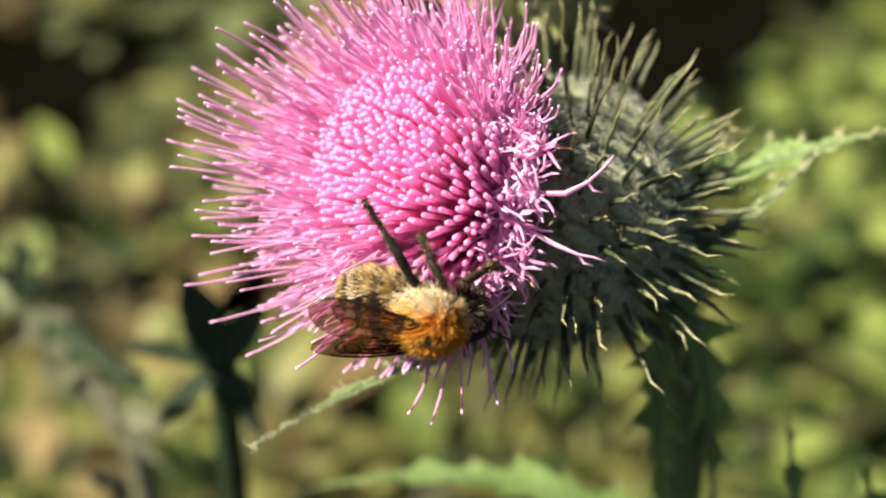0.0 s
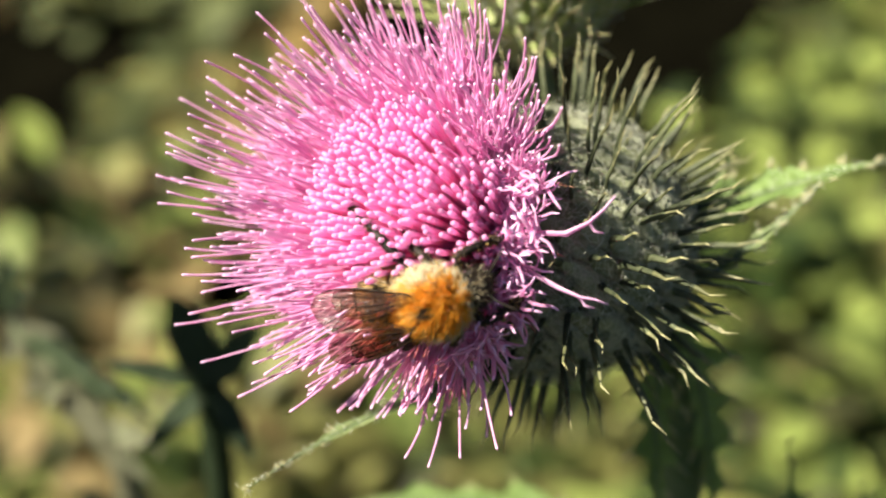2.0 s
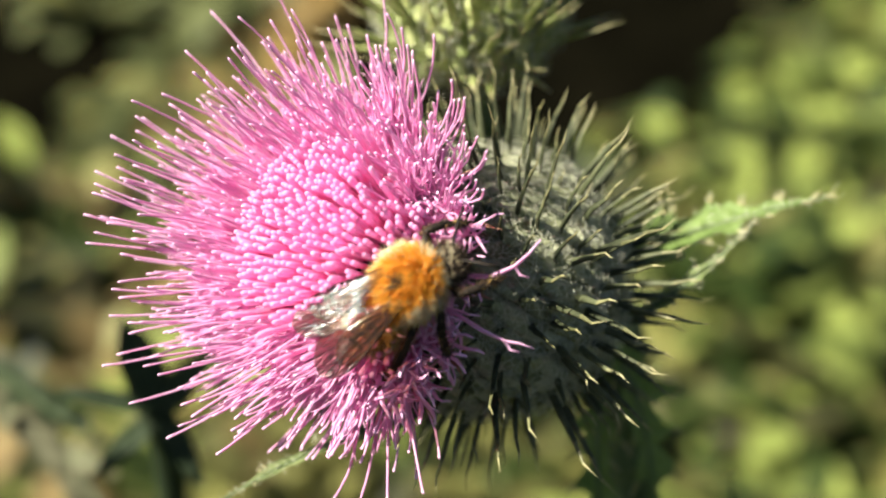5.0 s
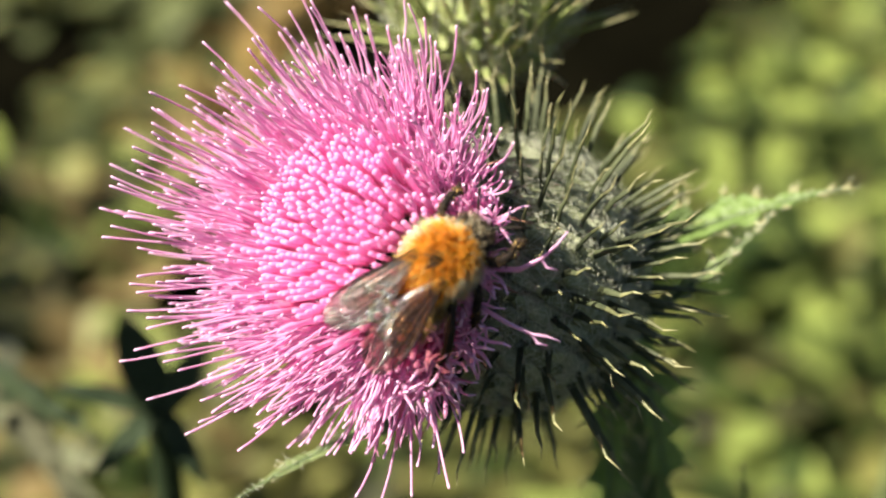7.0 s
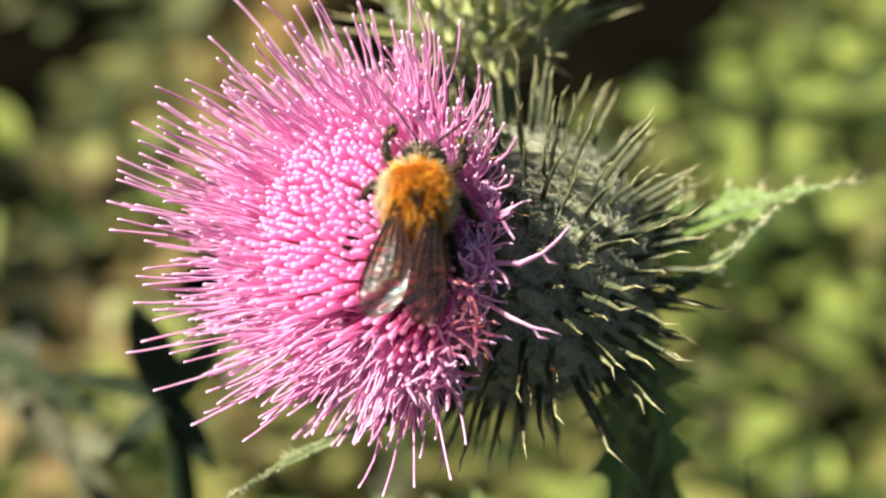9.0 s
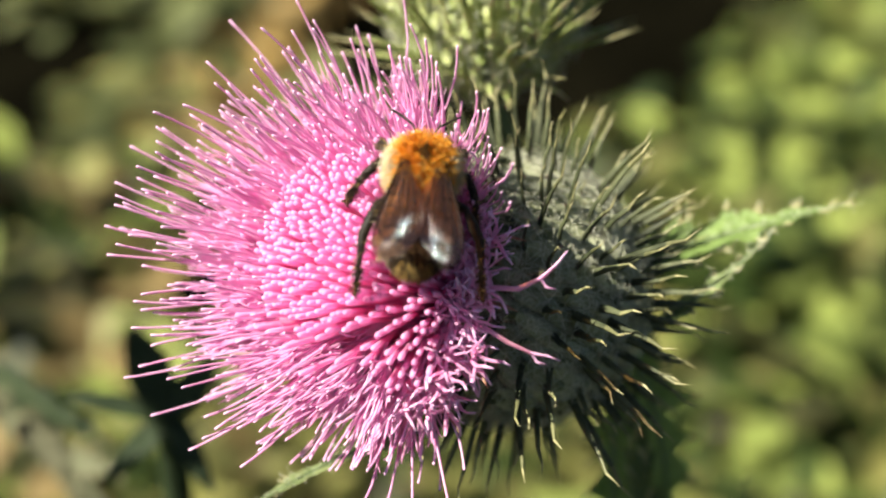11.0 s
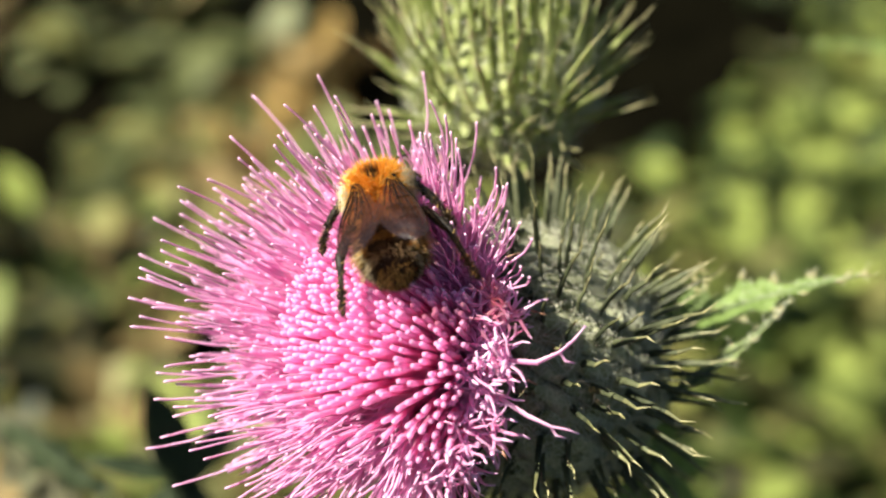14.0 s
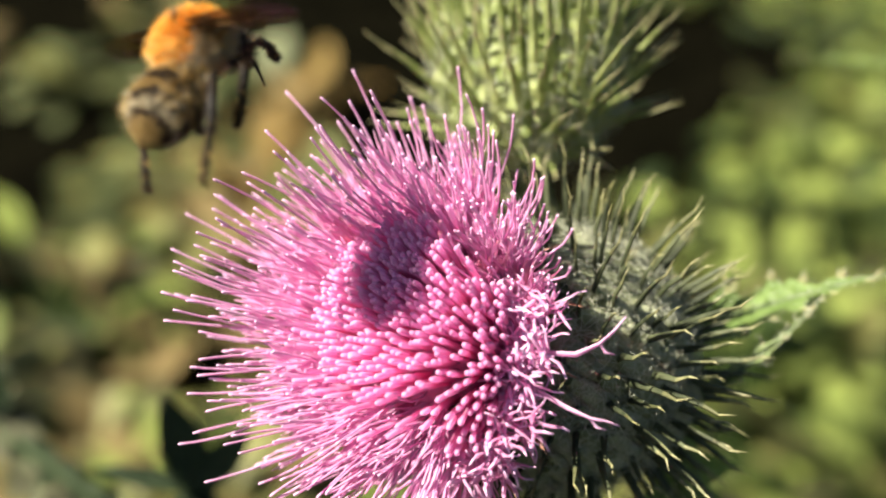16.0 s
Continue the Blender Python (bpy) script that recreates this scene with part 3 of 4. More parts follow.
    # two long stray florets that hang out over the bracts
    for path, rad in ((((2, 5.5, -107), (7.2, 4.8, -104.6), (10.4, 4.7, -102.4), (12.2, 5.6, -101.5), (13.4, 6.7, -101.1), (14.3, 7.8, -101)), (0.2, 0.32, 0.32, 0.20, 0.15, 0.10)),
                      (((1.5, 3.5, -107), (6.6, 2.1, -104.6), (9.6, 0.3, -102.2), (11.4, -0.5, -101.5), (12.6, -0.7, -101.3), (13.7, -1.1, -101.2)), (0.2, 0.30, 0.28, 0.19, 0.14, 0.10))):
        b = Build()
        b.tube(path, rad, 6, [0, 0, 1, 1, 2], flat=0.6)
        b.tube([path[3], Vector(path[3]) + Vector((0.4, -0.7, 0.2)), Vector(path[3]) + Vector((1.2, -0.9, 0.3))], [0.16, 0.13, 0.06], 5, 1)
        place("stray_floret", b.mesh("stray_floret", [M_LOBE, M_STYLE, M_POLLEN]), brush, BASE)
    # thin dry bract points at the rim
    for a, c in (((7.4, 9, -109), (11.4, 8.6, -104.5)), ((6.2, -1.5, -108), (8.0, -3.6, -103.5)), ((7.5, 3.2, -108), (10.6, 2.7, -104)), ((3, -4, -109), (5.6, -7.4, -104.5)), ((6.5, 12, -110), (9.5, 14, -107))):
        b = Build()
        b.tube([Vector(a), Vector(a).lerp(Vector(c), 0.6) + Vector((0, 0.3, 0.2)), Vector(c)], [0.42, 0.26, 0.03], 6, [0, 1], flat=0.4)
        place("rim_bract", b.mesh("rim_bract", [M_DRYBRACT, M_DRYBRACT]), body, BASE, "dry reddish-brown pointed bract")
    # leaves below the head
    leaf_part("leaf", root, (21.5, 3.6, -128), (32, 9.2, -126), (44.8, 11.9, -120.5), 4.4, 7, (0.1, 0.75, 0.65), 1, spine=1.2, cut=0.42, label="sunlit green lobed leaf with pale spines", n=90, fuzz=500)
    leaf_part("leaf", root, (25.5, -0.5, -123), (31.5, 3.4, -120.5), (36.6, 9.3, -118), 1.25, 5, (0.1, 0.75, 0.65), 9, "narrow pale spine-tipped leaf lobe", mat=M_PALELEAF, spine=0.7, cut=0.35, fuzz=400)
    leaf_part("leaf", root, (24, 4.4, -127), (27.5, 8, -125), (29.2, 12.2, -122), 1.3, 3, (-0.2, 0.3, 0.9), 11, "upright leaf lobe with a pale spine", spine=1.4, cut=0.5, n=40)
    leaf_part("leaf", root, (25, -4, -131), (31, -12, -136), (32, -33, -143), 4.8, 6, (0.35, 0.2, 0.9), 2, spine=2.2, cut=0.7, n=90)
    leaf_part("leaf", root, (24, -8, -132), (23, -16, -134), (26, -36, -140), 3.0, 7, (-0.3, 0.2, 0.9), 3, spine=1.8)
    leaf_part("leaf", root, (14, -8, -127), (-4, -10, -122), (-17.6, -18.4, -112), 1.7, 6, (0, 0.8, 0.6), 4, "narrow pale green leaf with a spine tip", mat=M_PALELEAF, cut=0.4, spine=0.8, fuzz=500)
    leaf_part("leaf", root, (30, -38, -152), (9, -24.5, -155), (-19, -31.5, -156), 4.6, 8, (0.1, 0.85, 0.5), 5, cut=0.45, spine=1.2)


thistle()


def bud(c, ax, seed, aside):
    c, ax = Vector(c), Vector(ax).normalized()
    aside = Vector(aside)
    foot = ground_under(*(c + aside + DOWN * 60))
    root = thing("thistle_bud", Matrix.Translation(foot), "closed green thistle bud bristling with pale spines", "thistle")
    start = c - ax * 10.5
    foot_p = BASE.inverted() @ foot / MM
    pts = bent(start, start + DOWN * 14, start + aside * 0.6 + DOWN * 30, 8) + bent(start + aside * 0.7 + DOWN * 34, start + aside + DOWN * 50, foot_p, 14)
    stalk(root, "stem", pts, [1.8 + 0.09 * i for i in range(len(pts))], M_STEM)
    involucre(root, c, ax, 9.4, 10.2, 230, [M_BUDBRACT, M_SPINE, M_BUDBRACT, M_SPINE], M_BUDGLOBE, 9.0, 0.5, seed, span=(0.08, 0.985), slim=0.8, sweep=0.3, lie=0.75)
    b = Build()  # pale tuft at the crown
    for i in range(60):
        o = ax.orthogonal().normalized()
        o = Matrix.Rotation(i * 2.4, 3, ax) @ o
        b.hair(c + ax * 10 + o * (2.2 * math.sqrt(i / 60)), ax + o * 0.1, 4.5, 0.3, 0)
    place("tuft", b.mesh("tuft", [M_SPINE]), root, BASE, "straw-coloured tuft")


bud((10.0, 34.5, -133.5), (-0.10, 0.78, 0.60), 80, (29, 0, -8))
# unseen bud, added out of view to throw shade on the young shoot
bud((-78, 33, -128), (-0.1, 0.9, 0.2), 120, (-4, 0, 0))


def shoot():
    """A young plant in the shade, with that shade put into its dark colour."""
    foot = ground_under(-31, -25, -170)
    root = thing("young_thistle_shoot", Matrix.Translation(foot), "young shoot with pointed leaves, coloured dark blue-green for its shade", "shoot")
    top = Vector((-32, -16.5, -173.5))
    foot_p = BASE.inverted() @ foot / MM
    stalk(root, "stem", bent(top, top + DOWN * 40, foot_p, 14), [2.0 + 0.06 * i for i in range(15)], M_SHADELEAF)
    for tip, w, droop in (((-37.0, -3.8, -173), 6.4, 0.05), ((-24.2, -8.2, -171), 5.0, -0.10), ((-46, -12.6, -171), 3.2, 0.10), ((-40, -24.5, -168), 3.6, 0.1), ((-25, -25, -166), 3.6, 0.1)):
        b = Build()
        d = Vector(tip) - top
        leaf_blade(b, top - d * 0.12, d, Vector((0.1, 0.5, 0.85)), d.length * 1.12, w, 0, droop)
        place("leaf", b.mesh("leaf", [M_SHADELEAF]), root, BASE)


shoot()


def side_leaves():
    for i, (a, b, c, w, label) in enumerate([
        ((44, -45, -146), (41, -30, -141), (38.6, -18.4, -135), 3.2, "dark shaded upright thistle leaf"),
        ((62, -50, -150), (52, -32, -146), (50, -25, -144), 4.0, "dark shaded thistle leaf beside the stem"),
    ]):
        foot = ground_under(*a)
        root = thing("thistle_leaf_shoot", Matrix.Translation(foot), label, "shoot")
        foot_p = BASE.inverted() @ foot / MM
        stalk(root, "stem", bent(Vector(a), Vector(a) + DOWN * 40, foot_p, 12), [1.3 + 0.05 * k for k in range(13)], M_STEM)
        leaf_part("leaf", root, a, b, c, w, 5, (0.2, 0.3, 0.9), 30 + i)
    foot = ground_under(104, 44, -199)
    root = thing("thistle_leaf_shoot", Matrix.Translation(foot), "pale green narrow thistle leaf on a tall stem", "shoot")
    a = Vector((104, 43, -199))
    foot_p = BASE.inverted() @ foot / MM
    stalk(root, "stem", bent(a, a + DOWN * 60, foot_p, 12), [1.3 + 0.05 * k for k in range(13)], M_STEM)
    leaf_part("leaf", root, a, (82, 50, -199), (60.5, 50, -200), 4.5, 9, (0.1, 0.8, 0.6), 40)


side_leaves()


def grey_branch():
    pts = [Vector(p) for p in ((-71, -9, -205), (-61, -19, -202), (-54, -28, -200), (-47, -38, -199))]
    foot = ground_under(*pts[-1])
    root = thing("withered_branch", Matrix.Translation(foot), "grey woolly withered thistle branch leaning over the weeds", "branch")
    line = bent(pts[0], pts[1], pts[2], 6) + bent(pts[2].lerp(pts[3], 0.4), pts[3], BASE.inverted() @ foot / MM, 10)
    stalk(root, "stem", line, [1.7 + 0.08 * i for i in range(len(line))], M_WOOL)
    # some leaves here take the darkened colour that imitates shade
    leaf_part("leaf", root, pts[0], (-72, -3, -204), (-70, 3, -203), 5.5, 2, (0.2, 0.2, 0.9), 51, mat=M_SHADELEAF, n=24)
    leaf_part("leaf", root, pts[1], (-50, -20, -198), (-44, -27, -196), 3.0, 3, (0.2, 0.5, 0.8), 52, mat=M_SHADELEAF, n=24)
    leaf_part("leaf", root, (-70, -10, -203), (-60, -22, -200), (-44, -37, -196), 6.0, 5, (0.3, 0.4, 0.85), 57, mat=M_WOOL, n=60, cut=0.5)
    leaf_part("leaf", root, (-66, -12, -200), (-55, -20, -197), (-46, -24, -195), 4.5, 4, (0.3, 0.6, 0.7), 58, mat=M_SHADELEAF, n=40)
    for i, (c, w) in enumerate((((-62, -24, -196), 3.5), ((-44, -30, -196), 4.0), ((-60, -36, -197), 4.0), ((-40, -40, -195), 4.0))):
        p = line[3 + 3 * i]
        leaf_part("leaf", root, p, p.lerp(Vector(c), 0.5) + Vector((0, 2, 1)), c, w, 4, (0.1, 0.4, 0.9), 60 + i, mat=M_WOOL, n=30)


grey_branch()

# ---- the bumblebee: x forward, y left, z up; millimetres, then enlarged by BEE ----
BEE = 0.975
MOVING = {}


def fur(b, centre, radii, count, length, width, mat_of, seed, keep=lambda p: True, comb=Vector((-0.5, 0, 0.1)), warp=None, rear=0.0, tuft=0.55):
    r = random.Random(seed)
    for i in range(count):
        z = 1 - 2 * (i + 0.5) / count
        a = i * 2.39996
        q = math.sqrt(1 - z * z)
        u = Vector((z, q * math.cos(a), q * math.sin(a)))
        if not keep(u):
            continue
        p = Vector((u.x * radii[0], u.y * radii[1], u.z * radii[2]))
        n = Vector((u.x / radii[0], u.y / radii[1], u.z / radii[2])).normalized()
        if warp:
            p = warp(p)
        d = (n + comb * r.uniform(0.4, 1.2) + noise.noise_vector(p * 1.3 + Vector((seed, 0, 0))) * tuft + Vector((r.gauss(0, 0.22), r.gauss(0, 0.22), r.gauss(0, 0.22)))).normalized()
        b.hair(Vector(centre) + p * 0.97, d, length * r.uniform(0.6, 1.25) * (1 + rear * max(0.0, -u.x - 0.35)), width, mat_of(u, r), comb * (length * 0.25))


def wing(b, length, width, seed):
    """A membrane lying along -x from the origin, pleated towards its outer margin, with its veins."""
    n, c = 22, 55
    i0 = len(b.v)
    for i in range(n + 1):
        s = i / n
        h = 0.20 + 0.80 * math.sin(min(1.0, s / 0.66) * math.pi / 2) ** 1.3 if s < 0.66 else math.sqrt(max(0.002, 1 - ((s - 0.66) / 0.34) ** 2))
        mid = -0.22 * width * math.sin(s * 2.6)
        for j in range(c):
            k = j / (c - 1)
            y = mid + width * h * (0.5 - k)
            pleat = 0.09 * math.sin(k * 58 + 1.5 * math.sin(s * 4)) * max(0.0, s - 0.25) * h
            b.v.append(Vector((-length * s, y, pleat + 0.16 * math.sin(k * 9 + s * 6) * s * h - 0.5 * (k - 0.4) ** 2)))
    for i in range(n):
        for j in range(c - 1):
            a = i0 + c * i + j
            b.f.append((a, a + 1, a + c + 1, a + c))
            b.k.append(0)
    veins = []

    def vein(pts, radii):
        v = Build()
        v.tube(pts, radii, 4, 0)
        veins.append(v)
    at = lambda i, j: b.v[i0 + c * i + j] + Vector((0, 0, 0.03))
    for j, last in ((0, 20), (10, 18), (22, 16), (32, 14), (42, 11)):
        vein([at(i, j) for i in range(last)], [(0.075 if j else 0.12) - 0.002 * i for i in range(last)])
    for i, ja, jb in ((8, 0, 22), (12, 0, 32), (11, 22, 42), (15, 10, 32)):
        vein([at(i, j) for j in range(ja, jb + 1)], [0.045] * (jb - ja + 1))
    return veins


def leg_mesh(pts, radii, seed, hairs):
    r = random.Random(seed)
    b = Build()
    b.tube(pts, radii, 7, 0)
    for i in range(hairs):
        k = r.randrange(1, len(pts) - 1)
        s = r.random()
        p = Vector(pts[k]).lerp(Vector(pts[k + 1]), s)
        d = Vector((r.gauss(0, 1), r.gauss(0, 1), r.gauss(0, 1))).normalized()
        b.hair(p, d, r.uniform(0.35, 0.85), 0.06, 1 if r.random() < 0.93 else 2)
    return b.mesh("leg", [M_SKIN, M_BROWNFUR, M_GOLD], size=BEE)


def bumblebee():
    root = thing("bumblebee", Matrix.Identity(4), "tawny-backed carder bumblebee with smoky wings foraging on the thistle", "bumblebee")
    here = Matrix.Identity(4)
    TR, TC = (2.7, 2.75, 2.25), Vector((0, 0, 0))
    b = Build()
    b.ball(TC, [q * 0.97 for q in TR], 3, 12, 18)

    def thorax_mat(u, r):
        if u.z > 0.08 + r.gauss(0, 0.12) and abs(u.y) < 0.78 + r.gauss(0, 0.06):
            smudge = math.hypot(u.x - 0.05, u.y * 1.2) + 0.12 * noise.noise(u * 6) < 0.22
            return 2 if smudge else r.choices((0, 4, 2), (66, 28, 6) if u.x < -0.5 else (84, 11, 5))[0]
        return 1 if r.random() < 0.85 else 4
    fur(b, TC, TR, 6200, 1.15, 0.036, thorax_mat, 1, comb=Vector((-0.45, 0, 0.05)), rear=0.7, tuft=0.8)
    place("thorax", b.mesh("thorax", [M_ORANGE, M_CREAM, M_BROWNFUR, M_UNDER, M_GOLDTIP], size=BEE), root, here, "dense tawny fur on the back, cream at the sides")
    # head
    b = Build()
    HC = Vector((2.9, 0, -2.1))
    b.ball(HC, (1.35, 1.75, 1.7), 3, 10, 14)
    fur(b, HC, (1.35, 1.75, 1.7), 900, 0.7, 0.03, lambda u, r: 1 if r.random() < (0.75 if u.z > 0.45 and abs(u.y) < 0.5 else 0.12) else 2, 2, comb=Vector((0.2, 0, -0.1)))
    head = place("head", b.mesh("head", [M_ORANGE, M_CREAM, M_BROWNFUR, M_SKIN], size=BEE), root, here, "dark head with sparse pale hair")
    for sgn in (-1, 1):
        b = Build()
        b.ball(HC + Vector((0.3, sgn * 1.35, 0.1)), (0.55, 0.5, 1.1), 0, 8, 12)
        place("eye", b.mesh("eye", [M_SKIN], size=BEE), head, here)
        b = Build()
        b.tube([HC + Vector((1.1, sgn * 0.5, 0.5)), HC + Vector((2.0, sgn * 1.1, 1.3)), HC + Vector((3.1, sgn * 2.2, 1.0)), HC + Vector((3.9, sgn * 3.0, 0.5))], [0.11, 0.10, 0.13, 0.10], 6, 0)
        place("antenna", b.mesh("antenna", [M_SKIN], size=BEE), head, here)
    b = Build()
    b.tube([HC + Vector((0.9, 0, -1.0)), HC + Vector((1.3, 0, -2.4)), HC + Vector((1.0, 0, -4.2))], [0.35, 0.2, 0.08], 6, 0)
    place("tongue", b.mesh("tongue", [M_SKIN], size=BEE), head, here)
    # abdomen
    AC, AR = Vector((-4.7, 0, -2.0)), (3.9, 2.85, 2.4)
    droop = lambda p: p + Vector((0, 0, -0.055 * max(0.0, -p.x + 1) ** 1.6))
    b = Build()
    b.ball(AC, [q * 0.97 for q in AR], 3, 14, 20, warp=droop)

    def band(u, r):
        x = u.x + r.gauss(0, 0.025)
        for edge, mat, share in ((0.62, 0, 0.6), (0.34, 2, 0.85), (0.12, 0, 0.8), (-0.18, 2, 0.95), (-0.34, 0, 0.85), (-0.54, 2, 0.95), (-0.72, 1, 0.8), (-0.84, 2, 0.7), (-9, 0, 0.6)):
            if x > edge:
                return mat if r.random() < share else 2
    fur(b, AC, AR, 6000, 0.62, 0.036, band, 3, comb=Vector((-0.7, 0, 0.0)), warp=droop, tuft=0.3)

    def side(u, r):
        return 1 if r.random() < 0.45 else 0
    fur(b, AC, AR, 2600, 1.3, 0.035, side, 5, keep=lambda u: abs(u.y) > 0.5 and -0.3 < u.z < 0.7 and u.x > -0.55, comb=Vector((-0.8, 0, 0.1)), warp=droop, tuft=0.9)
    place("abdomen", b.mesh("abdomen", [M_GOLD, M_CREAM, M_BROWNFUR, M_SKIN], size=BEE), root, here, "banded abdomen of dark brown and dull gold fur")
    # wings, folded over the back
    for sgn in (1, -1):
        for name, ln, wd, hinge, ang in (("forewing", 9.7, 3.8, (-0.6, 1.5, 2.2), 8), ("hindwing", 7.2, 2.6, (-1.2, 1.5, 1.9), 11)):
            b = Build()
            veins = wing(b, ln, wd, 1)
            if sgn < 0:
                b.v = [Vector((p.x, -p.y, p.z)) for p in b.v]
                for v in veins:
                    v.v = [Vector((p.x, -p.y, p.z)) for p in v.v]
            turn = Euler((radians(-sgn * 14), radians(2), radians(-sgn * ang))).to_matrix().to_4x4()
            m = Matrix.Translation(Vector((hinge[0], hinge[1] * sgn, hinge[2])) * (MM * BEE)) @ turn
            w = place(name, b.mesh(name, [M_WING], size=BEE), root, m, "smoky brown translucent wing")
            for v in veins:
                place("vein", v.mesh("vein", [M_VEIN], size=BEE), w, m)
            MOVING[(name, sgn)] = (w, m)
    # legs
    legs = {
        "fore": [(2.0, 1.5, -1.9), (2.6, 3.2, -1.2), (3.9, 3.4, -2.4), (4.7, 3.2, -3.6), (5.2, 3.2, -4.4)],
        "middle": [(0.3, 1.8, -2.0), (0.6, 3.7, -0.7), (-0.7, 4.7, -1.7), (-1.6, 5.3, -3.2), (-2.3, 5.5, -4.4)],
        "hind": [(-1.6, 1.8, -2.2), (-3.0, 3.6, -1.0), (-5.6, 4.7, -2.0), (-8.0, 4.8, -3.6), (-9.8, 4.9, -4.8)],
    }
    for nm, pts in legs.items():
        thick = 0.6 if nm == "hind" else 0.5
        for sgn in (1, -1):
            q = []
            P = [Vector((p[0], p[1] * sgn, p[2])) for p in pts]
            for a, c in zip(P, P[1:]):
                q += [a, a.lerp(c, 0.5)]
            q.append(P[-1])
            rad = [thick * k for k in (0.6, 0.8, 0.5, 0.75, 0.72, 0.45, 0.28, 0.22, 0.14)]
            hip = Matrix.Translation(q[0] * (MM * BEE))
            leg = place("leg", leg_mesh([p - q[0] for p in q], rad, 7, 620), root, hip, "black hairy leg")
            MOVING[(nm, sgn)] = (leg, hip)
    return root


bee = bumblebee()


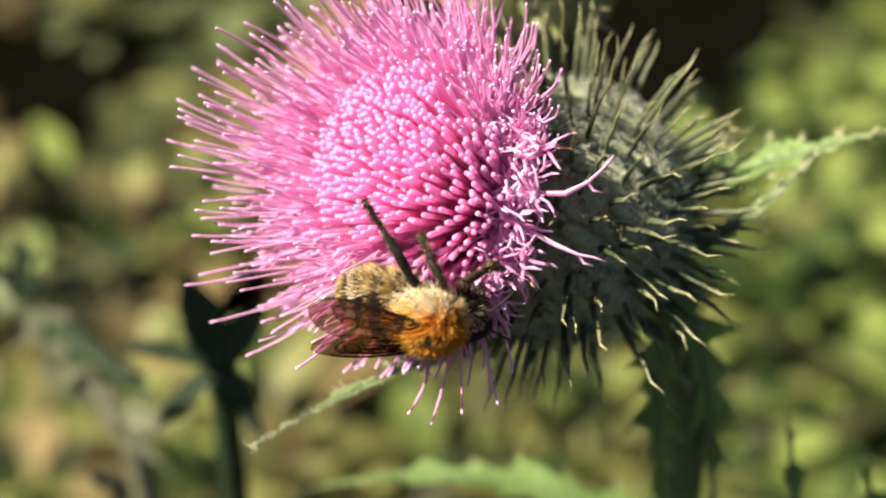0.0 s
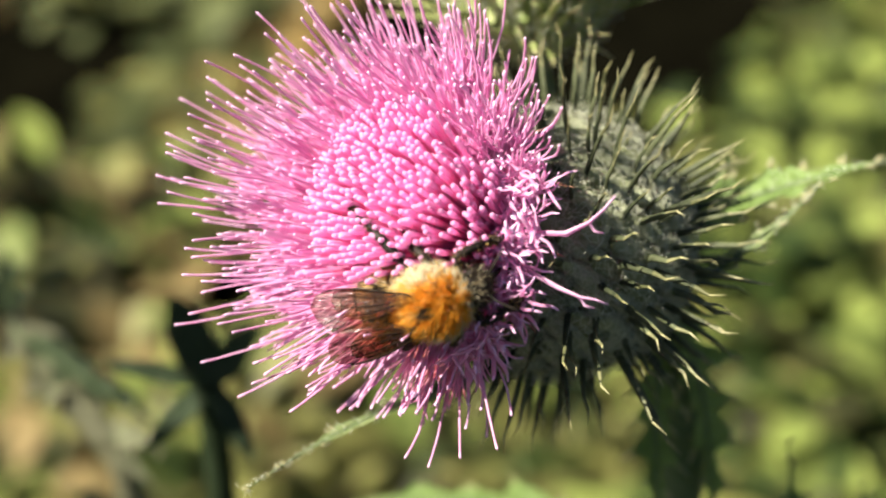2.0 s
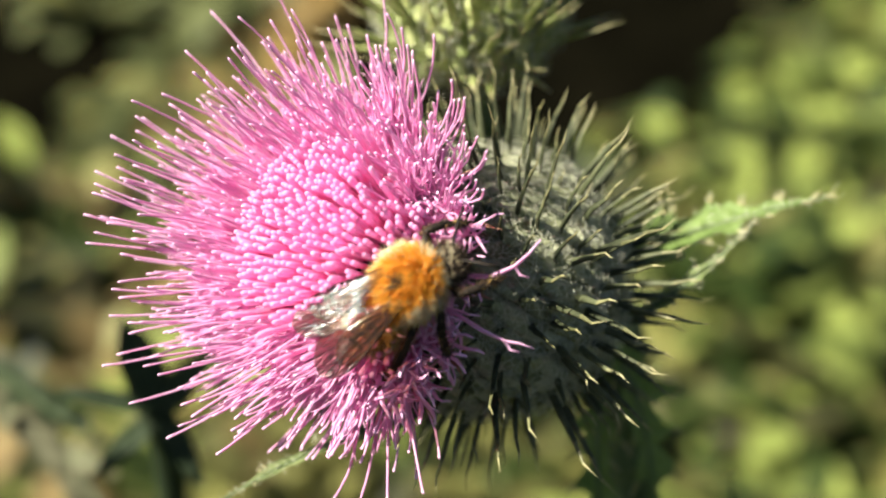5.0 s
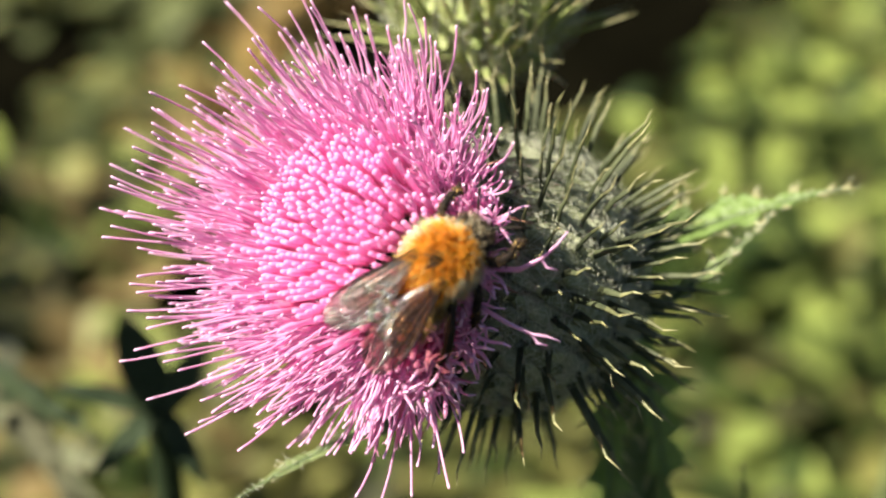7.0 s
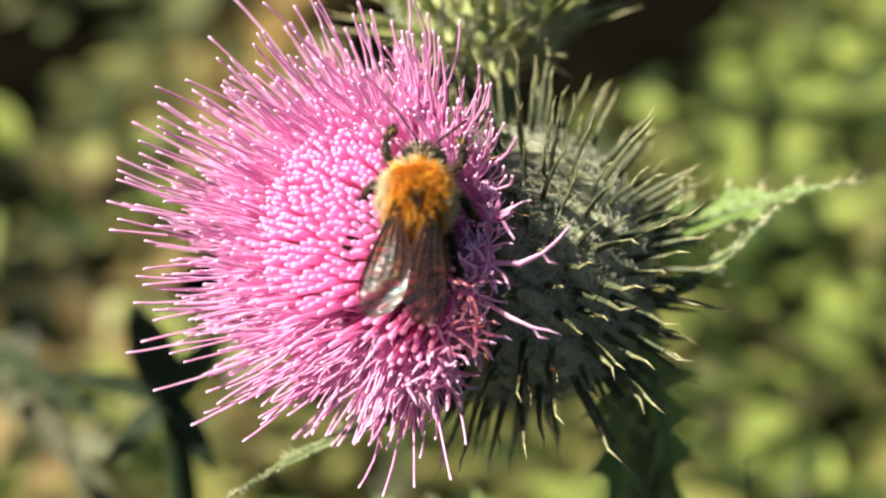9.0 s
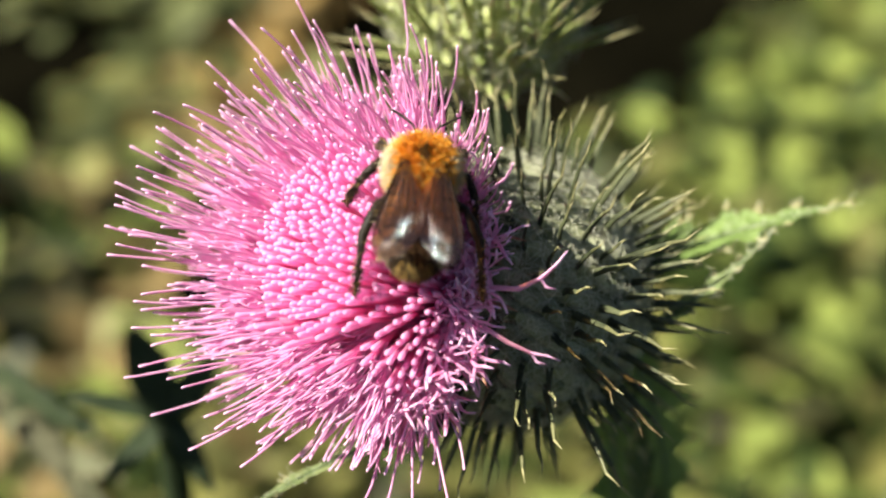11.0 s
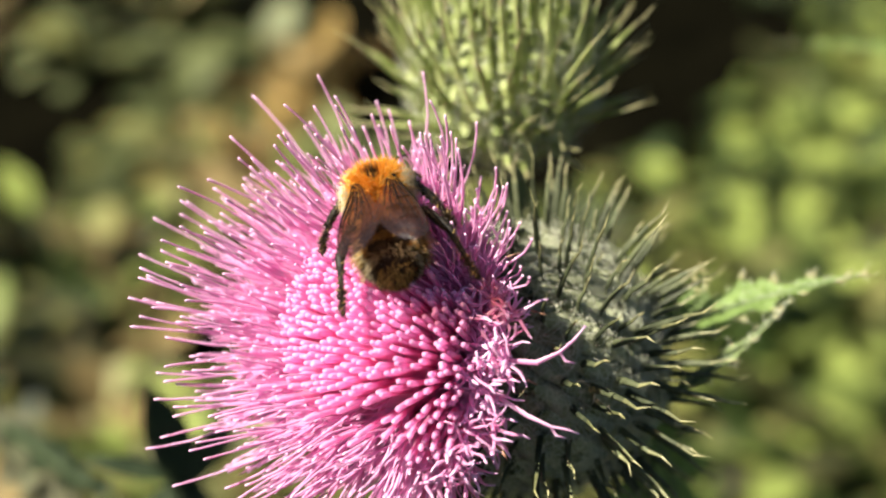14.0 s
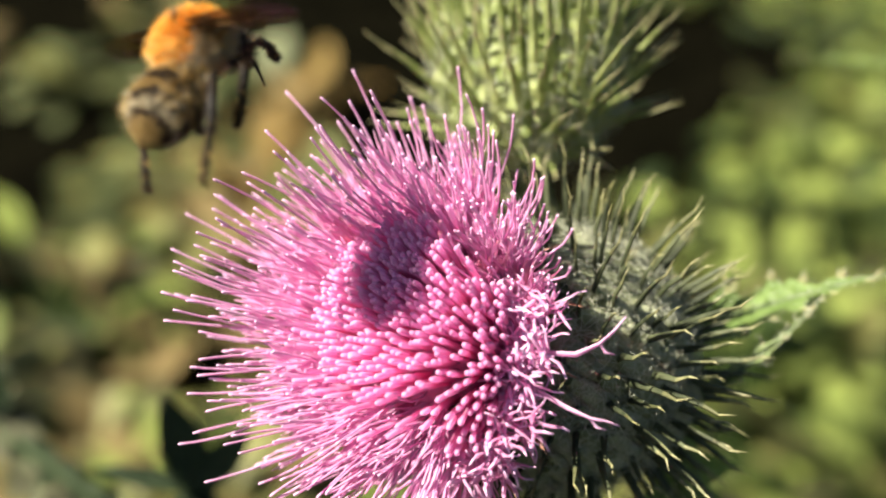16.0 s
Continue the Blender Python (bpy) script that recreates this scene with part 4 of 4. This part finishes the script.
def motions():
    """The bee creeps over the flower and flies off at the end."""
    rows = [
        # seconds; place; forward; up, in the plant frame
        (0.0, -0.86, -6.00, -100.80, 0.99, -0.10, 0.11, -0.10, -0.66, 0.74),
        (0.5, -1.10, -5.78, -100.60, 0.92, 0.23, 0.31, -0.10, -0.66, 0.74),
        (1.0, -2.20, -3.02, -100.40, 0.59, 0.57, 0.57, -0.31, -0.49, 0.82),
        (1.5, -0.06, -1.16, -100.95, 0.68, 0.35, 0.65, -0.46, -0.48, 0.75),
        (2.0, -0.39, -0.81, -100.82, 0.86, 0.18, 0.46, -0.54, -0.40, 0.74),
        (2.5, 3.11, -0.43, -100.45, 0.97, 0.22, 0.07, -0.02, -0.24, 0.97),
        (3.0, 0.05, 0.26, -100.44, 0.57, 0.59, 0.56, -0.45, -0.10, 0.88),
        (3.5, 3.87, 2.59, -99.93, 0.77, 0.49, 0.41, -0.27, -0.33, 0.91),
        (4.0, 4.98, 1.69, -100.18, 0.86, 0.40, 0.30, -0.19, -0.29, 0.94),
        (4.5, 2.42, 4.22, -99.70, 0.56, 0.67, 0.49, -0.55, 0.10, 0.83),
        (4.7, 3.60, 4.40, -99.76, 0.73, 0.57, 0.36, -0.50, 0.05, 0.86),
        (6.8, 4.06, 4.03, -99.75, 0.75, 0.55, 0.37, -0.45, 0.00, 0.90),
        (7.0, 4.13, 5.64, -99.79, 0.68, 0.68, 0.18, -0.32, 0.00, 0.95),
        (7.5, 2.74, 4.54, -99.65, 0.49, 0.87, 0.06, -0.16, -0.06, 0.99),
        (8.0, 2.75, 7.47, -99.80, 0.17, 0.98, 0.06, 0.03, -0.06, 1.00),
        (8.5, -0.56, 8.20, -100.16, -0.08, 1.00, 0.05, -0.07, -0.06, 1.00),
        (9.0, 2.03, 10.27, -100.43, 0.16, 0.99, 0.06, -0.02, -0.05, 1.00),
        (9.2, 2.34, 9.20, -100.13, 0.33, 0.94, 0.06, -0.05, -0.04, 1.00),
        (11.3, 2.73, 15.22, -100.92, 0.06, 0.85, -0.53, 0.06, 0.52, 0.85),
        (11.5, 3.49, 15.48, -101.15, 0.02, 0.93, -0.38, 0.08, 0.38, 0.92),
        (12.0, 5.05, 15.61, -101.53, 0.11, 0.82, -0.57, 0.17, 0.55, 0.82),
        (12.5, 6.09, 15.14, -101.35, 0.09, 0.89, -0.44, 0.17, 0.42, 0.89),
        (13.0, 0.36, 17.65, -103.49, -0.11, 0.82, -0.56, -0.05, 0.56, 0.82),
        (13.5, 1.23, 18.09, -104.65, 0.01, 0.73, -0.68, -0.15, 0.65, 0.69),
        (14.0, -2.73, 18.87, -104.13, -0.12, 0.65, -0.75, -0.22, 0.68, 0.64),
        (14.5, -3.00, 19.35, -104.46, -0.27, 0.62, -0.73, -0.27, 0.61, 0.67),
        (15.0, -1.51, 20.67, -104.83, -0.07, 0.69, -0.72, -0.14, 0.66, 0.67),
        (15.2, -0.78, 20.91, -104.70, -0.05, 0.72, -0.69, -0.14, 0.64, 0.69),
        (15.4, -0.16, 21.46, -104.55, -0.02, 0.70, -0.71, -0.12, 0.67, 0.67),
        (15.5, -1.12, 20.69, -104.55, -0.08, 0.85, -0.51, -0.10, 0.47, 0.83),
        (15.6, -2.46, 20.25, -104.55, -0.20, 0.83, -0.52, -0.12, 0.44, 0.84),
        (15.7, -2.99, 20.47, -104.49, -0.25, 0.82, -0.51, -0.14, 0.43, 0.85),
        (15.8, -4.14, 25.27, -99.31, -0.45, 0.78, -0.43, -0.08, 0.45, 0.89),
        (15.9, -16.60, 30.60, -93.50, 0.80, 0.45, -0.40, -0.35, 0.75, 0.55),
        (16.0, -19.60, 28.50, -93.80, 0.50, 0.65, -0.57, -0.55, 0.60, 0.58),
    ]
    track = []
    for t, x, y, z, fx, fy, fz, ux, uy, uz in rows:
        f, u = Vector((fx, fy, fz)).normalized(), Vector((ux, uy, uz))
        u = (u - f * u.dot(f)).normalized()
        m = Matrix((f, u.cross(f), u)).transposed().to_4x4()
        m.translation = Vector((x, y, z)) * MM
        track.append((t, BASE @ m))
    walk(bee, track)
    # legs step in turn, then hang in flight; wings lie folded, then beat
    steps = [0.5 * i for i in range(10)] + [4.7, 6.8] + [7 + 0.5 * i for i in range(5)] + [9.2, 11.3] + [11.5 + 0.5 * i for i in range(9)] + [15.7, 15.9, 16.0]
    for n, ((name, sgn), (ob, rest)) in enumerate(MOVING.items()):
        if "wing" in name:
            beat = [(0.0, 0, 0), (6.8, 0, 0), (7.0, 3, 0), (8.0, 3, 0), (8.3, 1, 0), (9.2, 0, 0), (13.0, 1, 0), (13.5, 2, 0), (15.0, 2, 0), (15.3, 2, 0), (15.5, 3, 0), (15.6, 6, 0), (15.66, 50, 25), (15.70, 85, 5), (15.75, 70, 40), (15.80, 90, -5), (15.85, 70, 40), (15.90, 90, -5), (15.95, 80, 40), (16.0, 95, -45)]
            rows = [(t, rest @ pose(0, 0, 0, sgn * up, 0, -sgn * spread)) for t, spread, up in beat]
        else:
            rows = []
            for k, t in enumerate(steps):
                swing = 9 * math.sin(k * 2.1 + n * 1.9)
                lift, pitch = 7 * math.sin(k * 1.3 + n * 2.7), 0
                if name == "hind" and sgn > 0 and t < 4.6:
                    swing, lift = swing - (38 if t < 1.2 else 20), lift + 6
                if name == "fore" and sgn > 0 and 11.9 < t < 12.6:
                    swing, lift = 52, 16
                if 13.2 < t < 15.65 and name != "fore":
                    lift += 15
                if t > 15.75:
                    swing, lift, pitch = (-10, -25, 0) if name == "fore" else (15, -45, 0) if name == "middle" else (6, -14, -14)
                rows.append((t, rest @ pose(0, 0, 0, sgn * lift, pitch, sgn * swing)))
        walk(ob, rows)


motions()
